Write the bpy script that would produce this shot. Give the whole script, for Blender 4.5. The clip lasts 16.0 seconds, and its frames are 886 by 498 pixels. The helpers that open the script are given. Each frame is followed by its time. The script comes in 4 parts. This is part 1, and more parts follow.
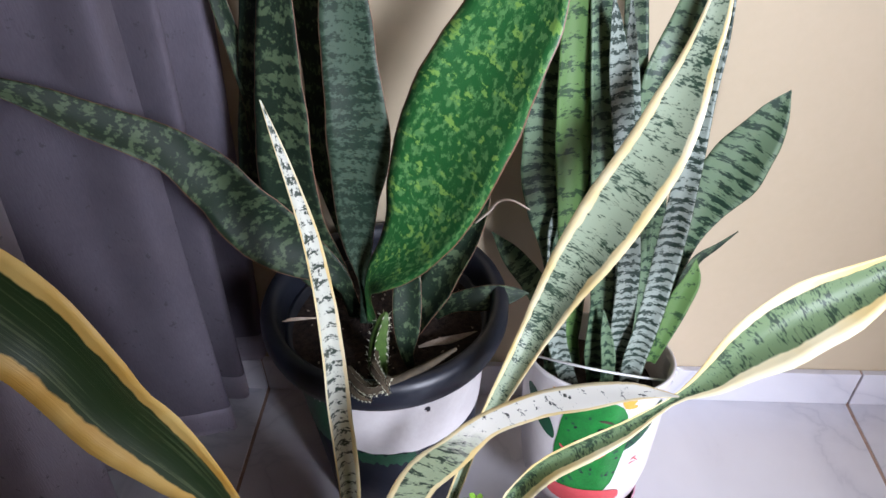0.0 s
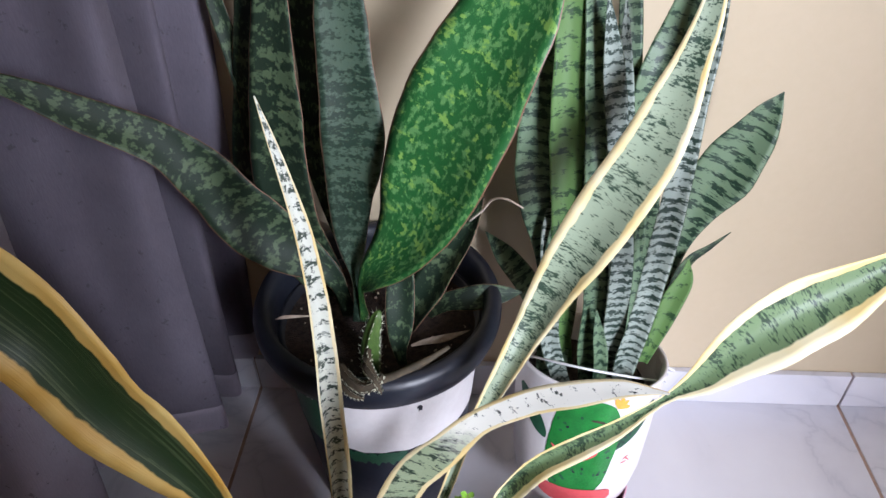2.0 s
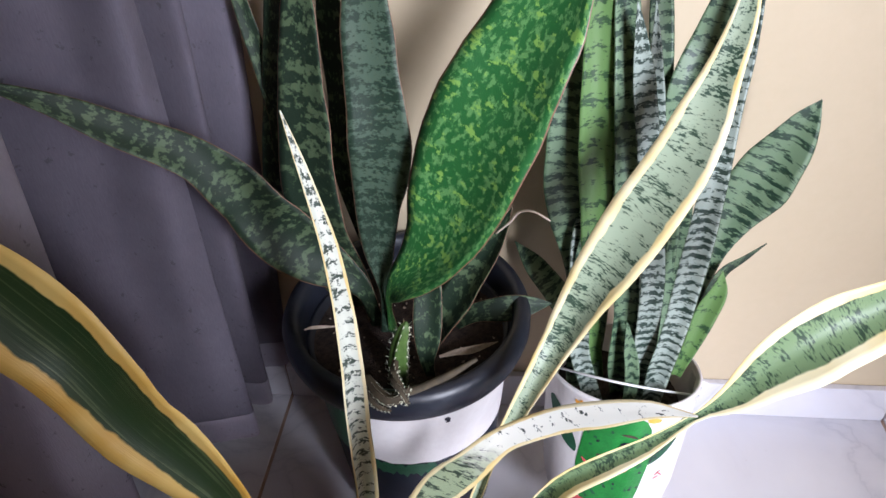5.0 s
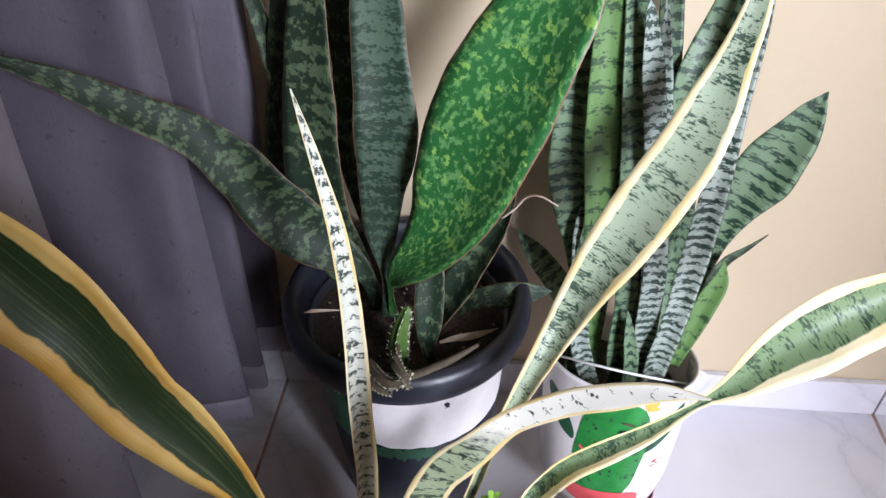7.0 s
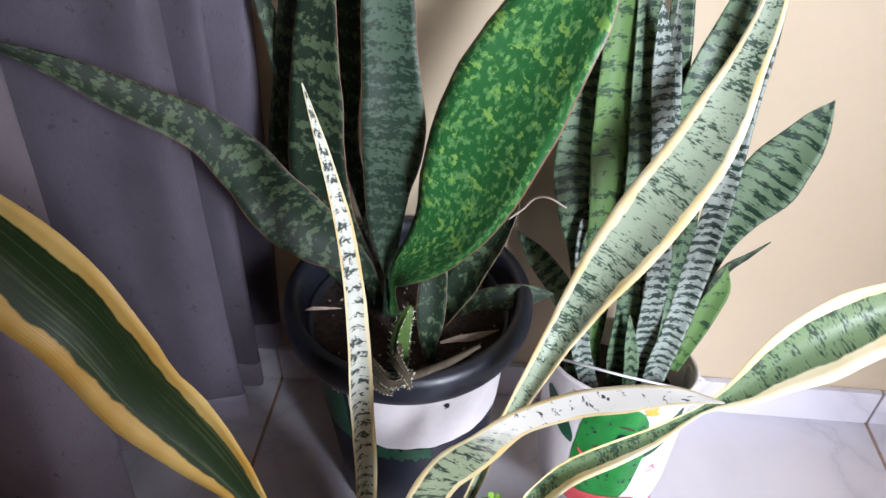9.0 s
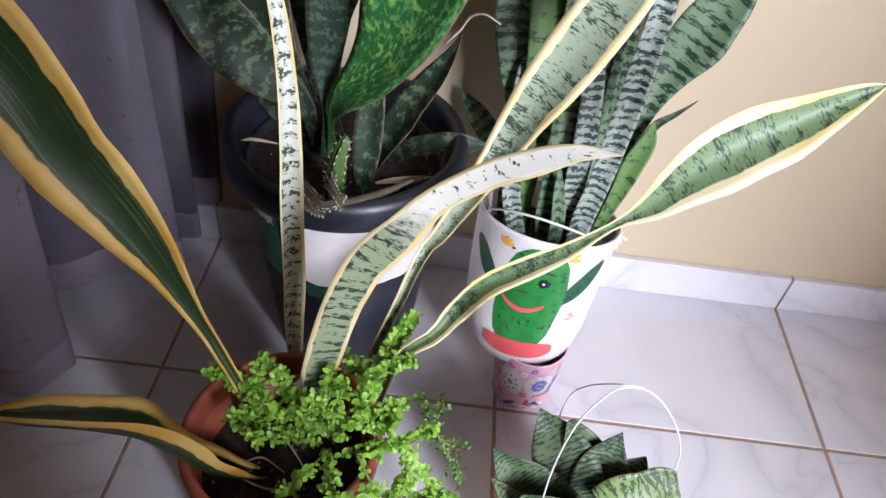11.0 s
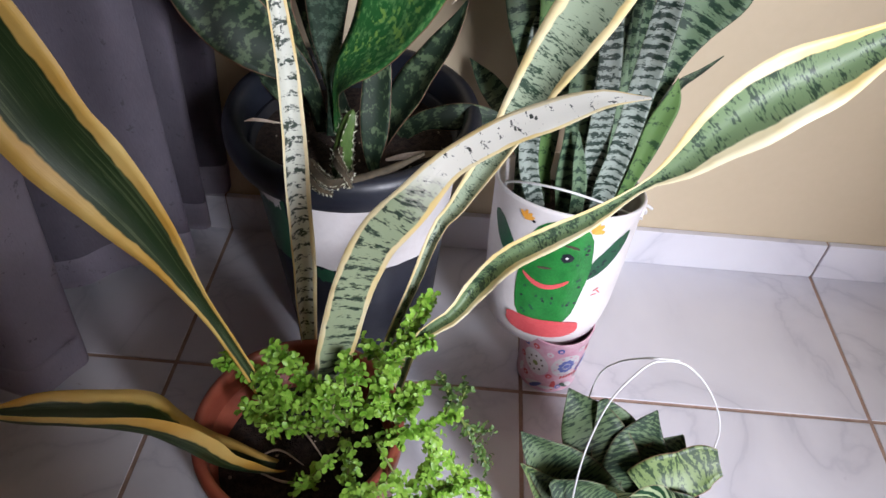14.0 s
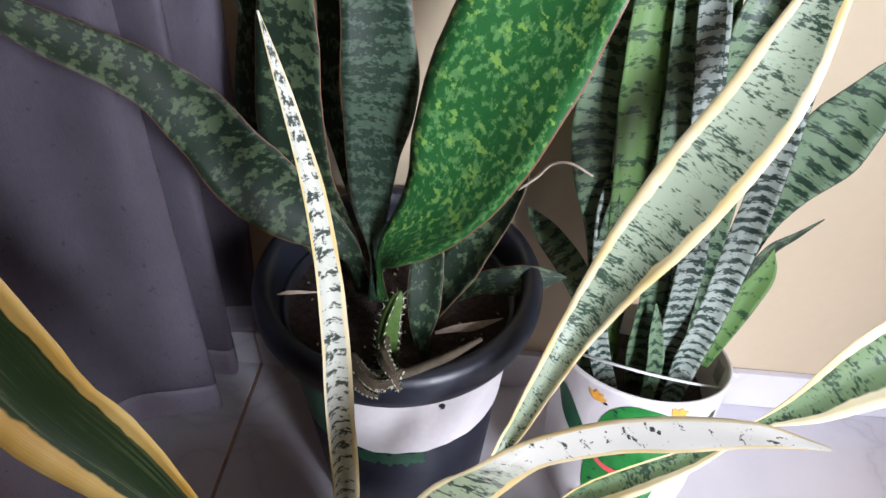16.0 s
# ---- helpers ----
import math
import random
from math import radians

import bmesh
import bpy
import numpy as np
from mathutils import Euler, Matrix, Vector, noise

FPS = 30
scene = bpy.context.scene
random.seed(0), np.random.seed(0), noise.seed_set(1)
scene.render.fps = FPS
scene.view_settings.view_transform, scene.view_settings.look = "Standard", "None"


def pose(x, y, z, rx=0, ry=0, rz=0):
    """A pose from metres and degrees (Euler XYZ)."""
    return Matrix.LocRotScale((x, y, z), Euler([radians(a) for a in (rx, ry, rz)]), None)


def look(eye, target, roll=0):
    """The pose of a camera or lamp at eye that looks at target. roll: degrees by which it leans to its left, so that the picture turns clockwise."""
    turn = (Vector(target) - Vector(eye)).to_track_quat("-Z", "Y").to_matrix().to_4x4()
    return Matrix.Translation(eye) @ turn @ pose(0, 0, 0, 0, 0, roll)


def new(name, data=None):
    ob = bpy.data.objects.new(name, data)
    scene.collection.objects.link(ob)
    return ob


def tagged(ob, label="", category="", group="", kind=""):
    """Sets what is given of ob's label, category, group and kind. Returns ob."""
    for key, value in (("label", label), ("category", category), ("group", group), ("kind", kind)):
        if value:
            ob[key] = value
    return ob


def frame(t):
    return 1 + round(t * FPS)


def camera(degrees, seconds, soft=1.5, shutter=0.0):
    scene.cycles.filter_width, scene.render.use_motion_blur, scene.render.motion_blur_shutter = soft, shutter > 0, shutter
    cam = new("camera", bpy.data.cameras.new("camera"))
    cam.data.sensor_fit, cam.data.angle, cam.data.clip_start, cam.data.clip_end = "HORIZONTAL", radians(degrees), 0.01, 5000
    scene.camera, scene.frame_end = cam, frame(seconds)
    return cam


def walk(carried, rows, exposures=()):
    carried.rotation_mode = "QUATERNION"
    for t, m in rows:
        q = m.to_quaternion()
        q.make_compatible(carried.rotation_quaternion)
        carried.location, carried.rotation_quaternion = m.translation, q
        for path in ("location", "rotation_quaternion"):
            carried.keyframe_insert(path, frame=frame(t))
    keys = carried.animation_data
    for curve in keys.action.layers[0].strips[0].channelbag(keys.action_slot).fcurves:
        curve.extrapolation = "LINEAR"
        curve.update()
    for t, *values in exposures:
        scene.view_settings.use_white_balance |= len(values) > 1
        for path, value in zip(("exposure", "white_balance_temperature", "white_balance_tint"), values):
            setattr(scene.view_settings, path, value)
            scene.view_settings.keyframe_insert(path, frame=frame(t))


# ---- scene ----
cam = camera(64.7, 16.0)
PATH = [
    (0, (-0.115, -0.459, 0.872), (-0.222, 1.093, -0.385), -1.6),
    (0.5, (-0.113, -0.459, 0.871), (-0.196, 1.1, -0.379), -1.6),
    (1, (-0.113, -0.457, 0.869), (-0.174, 1.091, -0.396), -0.2),
    (1.5, (-0.113, -0.457, 0.869), (-0.197, 1.096, -0.388), -1.0),
    (2, (-0.114, -0.461, 0.87), (-0.205, 1.094, -0.384), -0.8),
    (2.5, (-0.116, -0.462, 0.87), (-0.21, 1.098, -0.378), -0.9),
    (3, (-0.123, -0.466, 0.877), (-0.24, 1.105, -0.356), 0.4),
    (3.5, (-0.115, -0.46, 0.874), (-0.299, 1.088, -0.379), -2.5),
    (3.7, (-0.106, -0.46, 0.87), (-0.288, 1.101, -0.367), -3.4),
    (6, (-0.113, -0.448, 0.875), (-0.309, 1.104, -0.372), -2.3),
    (6.5, (-0.119, -0.455, 0.872), (-0.299, 1.105, -0.367), -1.4),
    (7, (-0.122, -0.457, 0.867), (-0.279, 1.087, -0.395), -1.2),
    (7.5, (-0.129, -0.463, 0.868), (-0.289, 1.09, -0.382), -0.0),
    (8, (-0.121, -0.456, 0.866), (-0.244, 1.093, -0.394), -0.3),
    (10.3, (-0.158, -0.482, 0.854), (-0.281, 1.073, -0.397), 2.8),
    (10.5, (-0.142, -0.497, 0.837), (-0.205, 1.019, -0.466), 4.4),
    (11, (-0.104, -0.54, 0.796), (-0.087, 0.909, -0.584), 7.7),
    (11.5, (-0.121, -0.577, 0.753), (-0.077, 0.837, -0.661), 9.9),
    (12, (-0.112, -0.549, 0.73), (-0.086, 0.776, -0.768), 8.1),
    (12.5, (-0.1, -0.51, 0.688), (-0.068, 0.665, -0.93), 7.7),
    (13, (-0.088, -0.496, 0.682), (-0.079, 0.679, -0.937), 5.3),
    (13.5, (-0.093, -0.512, 0.717), (-0.094, 0.77, -0.818), 4.7),
    (14, (-0.1, -0.523, 0.761), (-0.134, 0.902, -0.642), 3.8),
    (14.5, (-0.107, -0.506, 0.814), (-0.217, 1.0, -0.498), 3.4),
    (15, (-0.105, -0.514, 0.824), (-0.188, 1.037, -0.437), 2.4),
    (15.5, (-0.117, -0.482, 0.825), (-0.212, 1.073, -0.428), 1.9),
    (16, (-0.142, -0.371, 0.797), (-0.258, 1.129, -0.52), 1.4),
]
EXPOSURES = [(0, -0.05, 6250, 10), (3, 0.0, 6250, 10), (6, 0.12, 6350, 10), (8, 0.11, 6350, 10), (10.3, 0.15, 6350, 10), (11, 0.05, 6400, 10), (12.5, -0.15, 7150, 6), (13, -0.11, 7050, 6), (14.5, -0.2, 6400, 10), (15.3, -0.2, 6350, 10), (16, 0.1, 6400, 10)]
walk(cam, [(t, look(eye, target, roll)) for t, eye, target, roll in PATH], EXPOSURES)

# ---- world and light ----
world = bpy.data.worlds.new("world")
scene.world = world
world.use_nodes = True
wn = world.node_tree
sky = wn.nodes.new("ShaderNodeTexSky")
sky.sky_type, sky.sun_disc = "NISHITA", False
sky.sun_elevation, sky.sun_rotation = radians(40), radians(110)
wn.nodes["Background"].inputs[1].default_value = 0.1
wn.links.new(sky.outputs[0], wn.nodes["Background"].inputs[0])


def window_light(name, at, target, sx, sy, power, colour):
    lamp = bpy.data.lights.new(name, "AREA")
    lamp.shape, lamp.size, lamp.size_y, lamp.energy, lamp.color = "RECTANGLE", sx, sy, power, colour
    ob = new(name, lamp)
    ob.matrix_world = look(at, target)
    return ob


window_light("window_daylight", (1.27, -2.36, 1.55), (0.62, -1.0, 1.25), 0.86, 1.3, 232, (0.94, 0.965, 1.1))


# ---- materials ----
def nodes(name, rough=0.5, metal=0.0):
    m = bpy.data.materials.new(name)
    m.use_nodes = True
    b = m.node_tree.nodes["Principled BSDF"]
    b.inputs["Roughness"].default_value, b.inputs["Metallic"].default_value = rough, metal
    return m, m.node_tree, b


def put(tree, kind, **ins):
    n = tree.nodes.new(kind)
    for key, value in ins.items():
        n.inputs[key.replace("_", " ")].default_value = value
    return n


def ramp(tree, source, stops):
    n = tree.nodes.new("ShaderNodeValToRGB")
    e = n.color_ramp.elements
    while len(e) < len(stops):
        e.new(0.5)
    for k, (p, c) in enumerate(stops):
        e[k].position, e[k].color = p, (*c, 1)
    tree.links.new(source, n.inputs[0])
    return n.outputs[0]


def calc(tree, op, a, b=None, c=None, clamp=False):
    n = tree.nodes.new("ShaderNodeMath")
    n.operation, n.use_clamp = op, clamp
    for k, v in enumerate((a, b, c)):
        if v is None:
            continue
        if isinstance(v, (int, float)):
            n.inputs[k].default_value = v
        else:
            tree.links.new(v, n.inputs[k])
    return n.outputs[0]


def mix(tree, fac, a, b, how="MIX"):
    n = tree.nodes.new("ShaderNodeMix")
    n.data_type, n.blend_type = "RGBA", how
    for k, v in ((0, fac), (6, a), (7, b)):
        if isinstance(v, (int, float)):
            n.inputs[k].default_value = v
        elif isinstance(v, tuple):
            n.inputs[k].default_value = (*v, 1)
        else:
            tree.links.new(v, n.inputs[k])
    return n.outputs[2]


def noise_of(tree, vector, scale, detail=4.0, rough=0.55):
    n = put(tree, "ShaderNodeTexNoise", Scale=scale, Detail=detail, Roughness=rough)
    if vector is not None:
        tree.links.new(vector, n.inputs["Vector"])
    return n.outputs[0]


def bump(tree, b, height, strength, distance=0.002):
    n = put(tree, "ShaderNodeBump", Strength=strength, Distance=distance)
    tree.links.new(height, n.inputs["Height"])
    tree.links.new(n.outputs[0], b.inputs["Normal"])


def objco(tree):
    return tree.nodes.new("ShaderNodeTexCoord").outputs["Object"]


def plain(name, a, b_col, scale=30, rough=0.5, metal=0.0, bumps=0.15, detail=5.0, distance=0.002, fine=6.0):
    """A surface in two close colours, mottled at two scales, with a fine relief."""
    m, tr, b = nodes(name, rough, metal)
    co = objco(tr)
    n1, n2 = noise_of(tr, co, scale, detail), noise_of(tr, co, scale * fine, 3)
    f = calc(tr, "ADD", calc(tr, "MULTIPLY", n1, 0.65), calc(tr, "MULTIPLY", n2, 0.35))
    c = ramp(tr, f, [(0.35, a), (0.65, b_col)])
    tr.links.new(c, b.inputs["Base Color"])
    tr.links.new(calc(tr, "MULTIPLY_ADD", n2, 0.25, rough - 0.12, clamp=True), b.inputs["Roughness"])
    bump(tr, b, n2, bumps, distance)
    return m


def blade_material(name, pale, dark, edge, edge_width, bands, mottle, light, rough=0.38, seam=(0.2, 0.1, 0.06), share=0.16, fleck=None, glare_from=None):
    """A leaf: cross bands (bands per metre) or blotches on a pale ground, and a margin. light: the share of pale ground."""
    m, tr, b = nodes(name, rough)
    uv = tr.nodes.new("ShaderNodeUVMap").outputs[0]
    sep = tr.nodes.new("ShaderNodeSeparateXYZ")
    tr.links.new(uv, sep.inputs[0])
    u, v = sep.outputs[0], sep.outputs[1]
    info = tr.nodes.new("ShaderNodeObjectInfo").outputs["Random"]
    shift = calc(tr, "MULTIPLY", info, 7.0)
    com = tr.nodes.new("ShaderNodeCombineXYZ")
    tr.links.new(calc(tr, "ADD", calc(tr, "MULTIPLY", u, 0.06), shift), com.inputs[0])
    tr.links.new(v, com.inputs[1])
    tr.links.new(shift, com.inputs[2])
    p = com.outputs[0]
    stretched = tr.nodes.new("ShaderNodeMapping")
    tr.links.new(p, stretched.inputs[0])
    stretched.inputs["Scale"].default_value = mottle
    rag = noise_of(tr, stretched.outputs[0], 1.0, 5, 0.62)
    blot = noise_of(tr, p, 26, 3)
    if bands:
        wob = calc(tr, "MULTIPLY_ADD", noise_of(tr, p, 60, 4, 0.6), 7.0, calc(tr, "MULTIPLY", v, bands * 6.283))
        wob = calc(tr, "ADD", wob, calc(tr, "MULTIPLY", noise_of(tr, p, 14, 2), 9.0))
        wave = calc(tr, "MULTIPLY_ADD", calc(tr, "SINE", wob), 0.5, 0.5)
        f = calc(tr, "ADD", calc(tr, "MULTIPLY", wave, share), calc(tr, "MULTIPLY", rag, 1 - share))
        f = calc(tr, "ADD", f, calc(tr, "MULTIPLY_ADD", blot, 0.5, -0.25))
    else:
        f = calc(tr, "ADD", calc(tr, "MULTIPLY", rag, 0.8), calc(tr, "MULTIPLY", blot, 0.2))
    c = ramp(tr, f, [(light - 0.035, dark), (light + 0.035, pale)])
    if fleck:
        many = calc(tr, "MULTIPLY_ADD", noise_of(tr, p, 100, 4, 0.6), 0.6, calc(tr, "MULTIPLY", f, 0.4))
        c = mix(tr, ramp(tr, many, [(0.545, (0, 0, 0)), (0.585, (1, 1, 1))]), c, fleck)
    # glare on a strongly lit tip, painted as near white with few bands
    if glare_from:
        few = ramp(tr, f, [(light - 0.11, (0.05, 0.06, 0.05)), (light - 0.08, (0.92, 0.91, 0.82))])
        reach = calc(tr, "MULTIPLY_ADD", noise_of(tr, p, 40, 3), 0.05, v)
        c = mix(tr, ramp(tr, reach, [(glare_from, (0, 0, 0)), (glare_from + 0.05, (1, 1, 1))]), c, few)
    tone = noise_of(tr, p, 8, 2)
    c = mix(tr, calc(tr, "MULTIPLY", tone, 0.1 if glare_from else 0.3), c, dark)
    off = calc(tr, "ABSOLUTE", calc(tr, "SUBTRACT", u, 0.5))
    if edge:
        jag = calc(tr, "MULTIPLY_ADD", noise_of(tr, p, 30, 3), 0.16, off)
        side = ramp(tr, jag, [(0.58 - edge_width - 0.012, (0, 0, 0)), (0.58 - edge_width + 0.012, (1, 1, 1))])
        rim = ramp(tr, noise_of(tr, p, 14, 3), [(0.35, edge[0]), (0.65, edge[1])])
        streak = tr.nodes.new("ShaderNodeMapping")
        tr.links.new(uv, streak.inputs[0])
        streak.inputs["Scale"].default_value = (60, 3, 1)
        rim = mix(tr, calc(tr, "MULTIPLY", noise_of(tr, streak.outputs[0], 1.0, 2), 0.2), rim, edge[0])
        c = mix(tr, side, c, rim)
    else:
        c = mix(tr, ramp(tr, off, [(0.482, (0, 0, 0)), (0.492, (1, 1, 1))]), c, seam)
    tr.links.new(c, b.inputs["Base Color"])
    b.inputs["Subsurface Weight"].default_value = 0.0
    fine = noise_of(tr, stretched.outputs[0], 4.0, 3)
    tr.links.new(calc(tr, "MULTIPLY_ADD", fine, 0.3, rough - 0.12), b.inputs["Roughness"])
    bump(tr, b, calc(tr, "ADD", fine, calc(tr, "MULTIPLY", rag, 0.5)), 0.25, 0.001)
    return m


YEL = ((0.6, 0.34, 0.06), (0.74, 0.54, 0.18))
CREAM = ((0.76, 0.58, 0.24), (0.85, 0.78, 0.54))
M_VAR = blade_material("variegated_blade", (0.33, 0.4, 0.28), (0.022, 0.05, 0.03), CREAM, 0.15, 60, (120, 480, 60), 0.44, share=0.1)
M_VAR_PALE = blade_material("variegated_pale_blade", (0.78, 0.8, 0.7), (0.04, 0.06, 0.045), CREAM, 0.12, 75, (75, 360, 60), 0.42)
M_VAR_MID = blade_material("variegated_grey_glare_blade", (0.33, 0.4, 0.25), (0.03, 0.05, 0.035), CREAM, 0.12, 75, (90, 420, 60), 0.45, glare_from=0.345)
M_VAR_GREEN = blade_material("variegated_green_blade", (0.16, 0.24, 0.12), (0.02, 0.045, 0.026), CREAM, 0.19, 60, (120, 480, 60), 0.45, share=0.1)
M_VAR_DARK = blade_material("variegated_dark_blade", (0.085, 0.12, 0.055), (0.017, 0.04, 0.012), YEL, 0.2, 0, (420, 5, 60), 0.56)
M_VAR_FOLD = blade_material("variegated_folded_blade", (0.085, 0.12, 0.055), (0.017, 0.04, 0.012), YEL, 0.15, 0, (420, 5, 60), 0.56)
M_BROAD = blade_material("mottled_blade", (0.085, 0.13, 0.064), (0.009, 0.024, 0.011), None, 0, 48, (150, 170, 60), 0.55, rough=0.6, share=0.14)
# the bluish grey sheen of one glossy blade is put into these paler bands
M_BROAD_PALE = blade_material("mottled_sheen_blade", (0.07, 0.112, 0.075), (0.018, 0.038, 0.024), None, 0, 70, (170, 300, 60), 0.5, rough=0.4, share=0.12)
M_BROAD_BRIGHT = blade_material("mottled_bright_blade", (0.11, 0.27, 0.085), (0.02, 0.115, 0.028), None, 0, 0, (320, 130, 60), 0.525, fleck=(0.21, 0.39, 0.08))
M_BAND = blade_material("banded_blade", (0.15, 0.225, 0.13), (0.014, 0.038, 0.022), None, 0, 70, (80, 400, 60), 0.465, seam=(0.05, 0.07, 0.03), share=0.2)
M_BAND_BRIGHT = blade_material("banded_bright_blade", (0.125, 0.23, 0.07), (0.022, 0.06, 0.022), None, 0, 45, (70, 300, 60), 0.41, seam=(0.05, 0.07, 0.03), share=0.2)
M_BAND_PALE = blade_material("banded_pale_blade", (0.32, 0.37, 0.325), (0.018, 0.036, 0.027), None, 0, 95, (70, 470, 60), 0.48, seam=(0.05, 0.07, 0.03), share=0.2)
M_ROSE = blade_material("rosette_blade", (0.125, 0.185, 0.09), (0.01, 0.03, 0.015), None, 0, 190, (110, 560, 60), 0.505, rough=0.52, seam=(0.12, 0.09, 0.06), share=0.14)
M_ROSE_PALE = blade_material("rosette_pale_blade", (0.4, 0.48, 0.27), (0.012, 0.05, 0.022), None, 0, 190, (25, 600, 60), 0.5, seam=(0.4, 0.33, 0.2), share=0.45)
M_ROSE_BRIGHT = blade_material("rosette_yellow_blade", (0.18, 0.25, 0.09), (0.018, 0.045, 0.015), None, 0, 130, (150, 420, 60), 0.48)
TONES = {
    (M_VAR, "pale"): M_VAR_PALE, (M_VAR, "bright"): M_VAR_GREEN, (M_VAR, "dark"): M_VAR_DARK, (M_VAR, "mid"): M_VAR_MID, (M_BROAD, "bright"): M_BROAD_BRIGHT, (M_BROAD, "pale"): M_BROAD_PALE,
    (M_BAND, "bright"): M_BAND_BRIGHT, (M_BAND, "pale"): M_BAND_PALE, (M_ROSE, "pale"): M_ROSE_PALE, (M_ROSE, "bright"): M_ROSE_BRIGHT,
}
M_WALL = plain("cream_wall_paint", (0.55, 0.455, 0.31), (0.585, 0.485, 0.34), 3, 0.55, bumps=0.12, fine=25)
# unseen surfaces only: these two dull warm colours hold down the bounced fill light
M_CEILING_DIM = plain("low_bounce_brown", (0.2, 0.15, 0.11), (0.28, 0.22, 0.17), 3, 0.7)
M_DIM = plain("low_bounce_beige", (0.36, 0.28, 0.2), (0.4, 0.31, 0.23), 3, 0.7)
M_GROUT = plain("brown_grout", (0.28, 0.18, 0.14), (0.45, 0.32, 0.26), 40, 0.8)
M_TERRA = plain("terracotta_plastic", (0.27, 0.062, 0.036), (0.35, 0.088, 0.052), 14, 0.42, bumps=0.08)
M_BLACK = plain("black_plastic", (0.009, 0.011, 0.018), (0.018, 0.021, 0.032), 20, 0.4, bumps=0.1)
M_WHITE = plain("white_paint", (0.66, 0.62, 0.62), (0.74, 0.71, 0.71), 18, 0.5, bumps=0.25)
M_PINK = plain("pink_plastic", (0.56, 0.19, 0.27), (0.63, 0.24, 0.32), 14, 0.4, bumps=0.05)
M_SOIL = plain("dark_soil", (0.012, 0.008, 0.007), (0.07, 0.045, 0.035), 160, 0.95, bumps=1.0, distance=0.006, fine=3)
M_WIRE = plain("white_wire", (0.6, 0.6, 0.6), (0.7, 0.7, 0.7), 60, 0.4, bumps=0.1)
M_DRY = plain("dry_leaf", (0.35, 0.27, 0.2), (0.6, 0.5, 0.42), 60, 0.8)
M_TWIG = plain("brown_twig", (0.04, 0.032, 0.02), (0.1, 0.075, 0.045), 90, 0.8)
M_SPRIG = plain("sprig_green", (0.13, 0.34, 0.02), (0.38, 0.62, 0.1), 60, 0.4, bumps=0.1)
M_SPRIG_DARK = plain("sprig_dark_green", (0.045, 0.1, 0.02), (0.11, 0.2, 0.045), 60, 0.45, bumps=0.1)
M_STEM = plain("sprig_stem", (0.13, 0.19, 0.04), (0.25, 0.3, 0.09), 60, 0.5)
M_CACTUS = plain("cactus_green", (0.05, 0.1, 0.02), (0.1, 0.18, 0.04), 120, 0.5)
M_SPINE = plain("pale_spine", (0.6, 0.6, 0.45), (0.7, 0.7, 0.55), 60, 0.6)
M_GREEN = plain("green_paint", (0.01, 0.13, 0.025), (0.02, 0.22, 0.04), 60, 0.35, bumps=0.2)
M_DKGREEN = plain("dark_green_paint", (0.012, 0.06, 0.03), (0.02, 0.1, 0.05), 60, 0.4, bumps=0.2)
M_RED = plain("red_paint", (0.6, 0.07, 0.08), (0.68, 0.11, 0.12), 50, 0.4)
M_ORANGE = plain("orange_paint", (0.7, 0.3, 0.04), (0.8, 0.42, 0.08), 50, 0.4)
M_BLUE = plain("blue_ink", (0.1, 0.13, 0.4), (0.15, 0.2, 0.5), 60, 0.45)


def tile_material():
    """Glazed floor tile: pale lilac grey with soft marbled veins."""
    m, tr, b = nodes("marbled_tile", 0.3)
    co = tr.nodes.new("ShaderNodeTexCoord").outputs["Object"]
    info = tr.nodes.new("ShaderNodeObjectInfo").outputs["Random"]
    mv = tr.nodes.new("ShaderNodeVectorMath")
    tr.links.new(co, mv.inputs[0])
    sc = tr.nodes.new("ShaderNodeCombineXYZ")
    tr.links.new(calc(tr, "MULTIPLY", info, 13.0), sc.inputs[2])
    tr.links.new(sc.outputs[0], mv.inputs[1])
    p = mv.outputs[0]
    warp = put(tr, "ShaderNodeTexNoise", Scale=5.0, Detail=7.0, Distortion=0.7)
    tr.links.new(p, warp.inputs["Vector"])
    vein = calc(tr, "ABSOLUTE", calc(tr, "SUBTRACT", warp.outputs[0], 0.5))
    c = ramp(tr, vein, [(0.0, (0.57, 0.57, 0.63)), (0.014, (0.67, 0.665, 0.72)), (0.06, (0.73, 0.725, 0.78)), (0.17, (0.78, 0.775, 0.825))])
    c = mix(tr, calc(tr, "MULTIPLY", noise_of(tr, p, 6, 5), 0.6), c, (0.59, 0.575, 0.635))
    c = mix(tr, ramp(tr, noise_of(tr, p, 55, 6, 0.7), [(0.68, (0, 0, 0)), (0.78, (1, 1, 1))]), c, (0.45, 0.4, 0.4))
    tr.links.new(c, b.inputs["Base Color"])
    tr.links.new(calc(tr, "MULTIPLY_ADD", noise_of(tr, p, 30, 4), 0.3, 0.2), b.inputs["Roughness"])
    bump(tr, b, noise_of(tr, p, 12, 3), 0.08, 0.002)
    return m


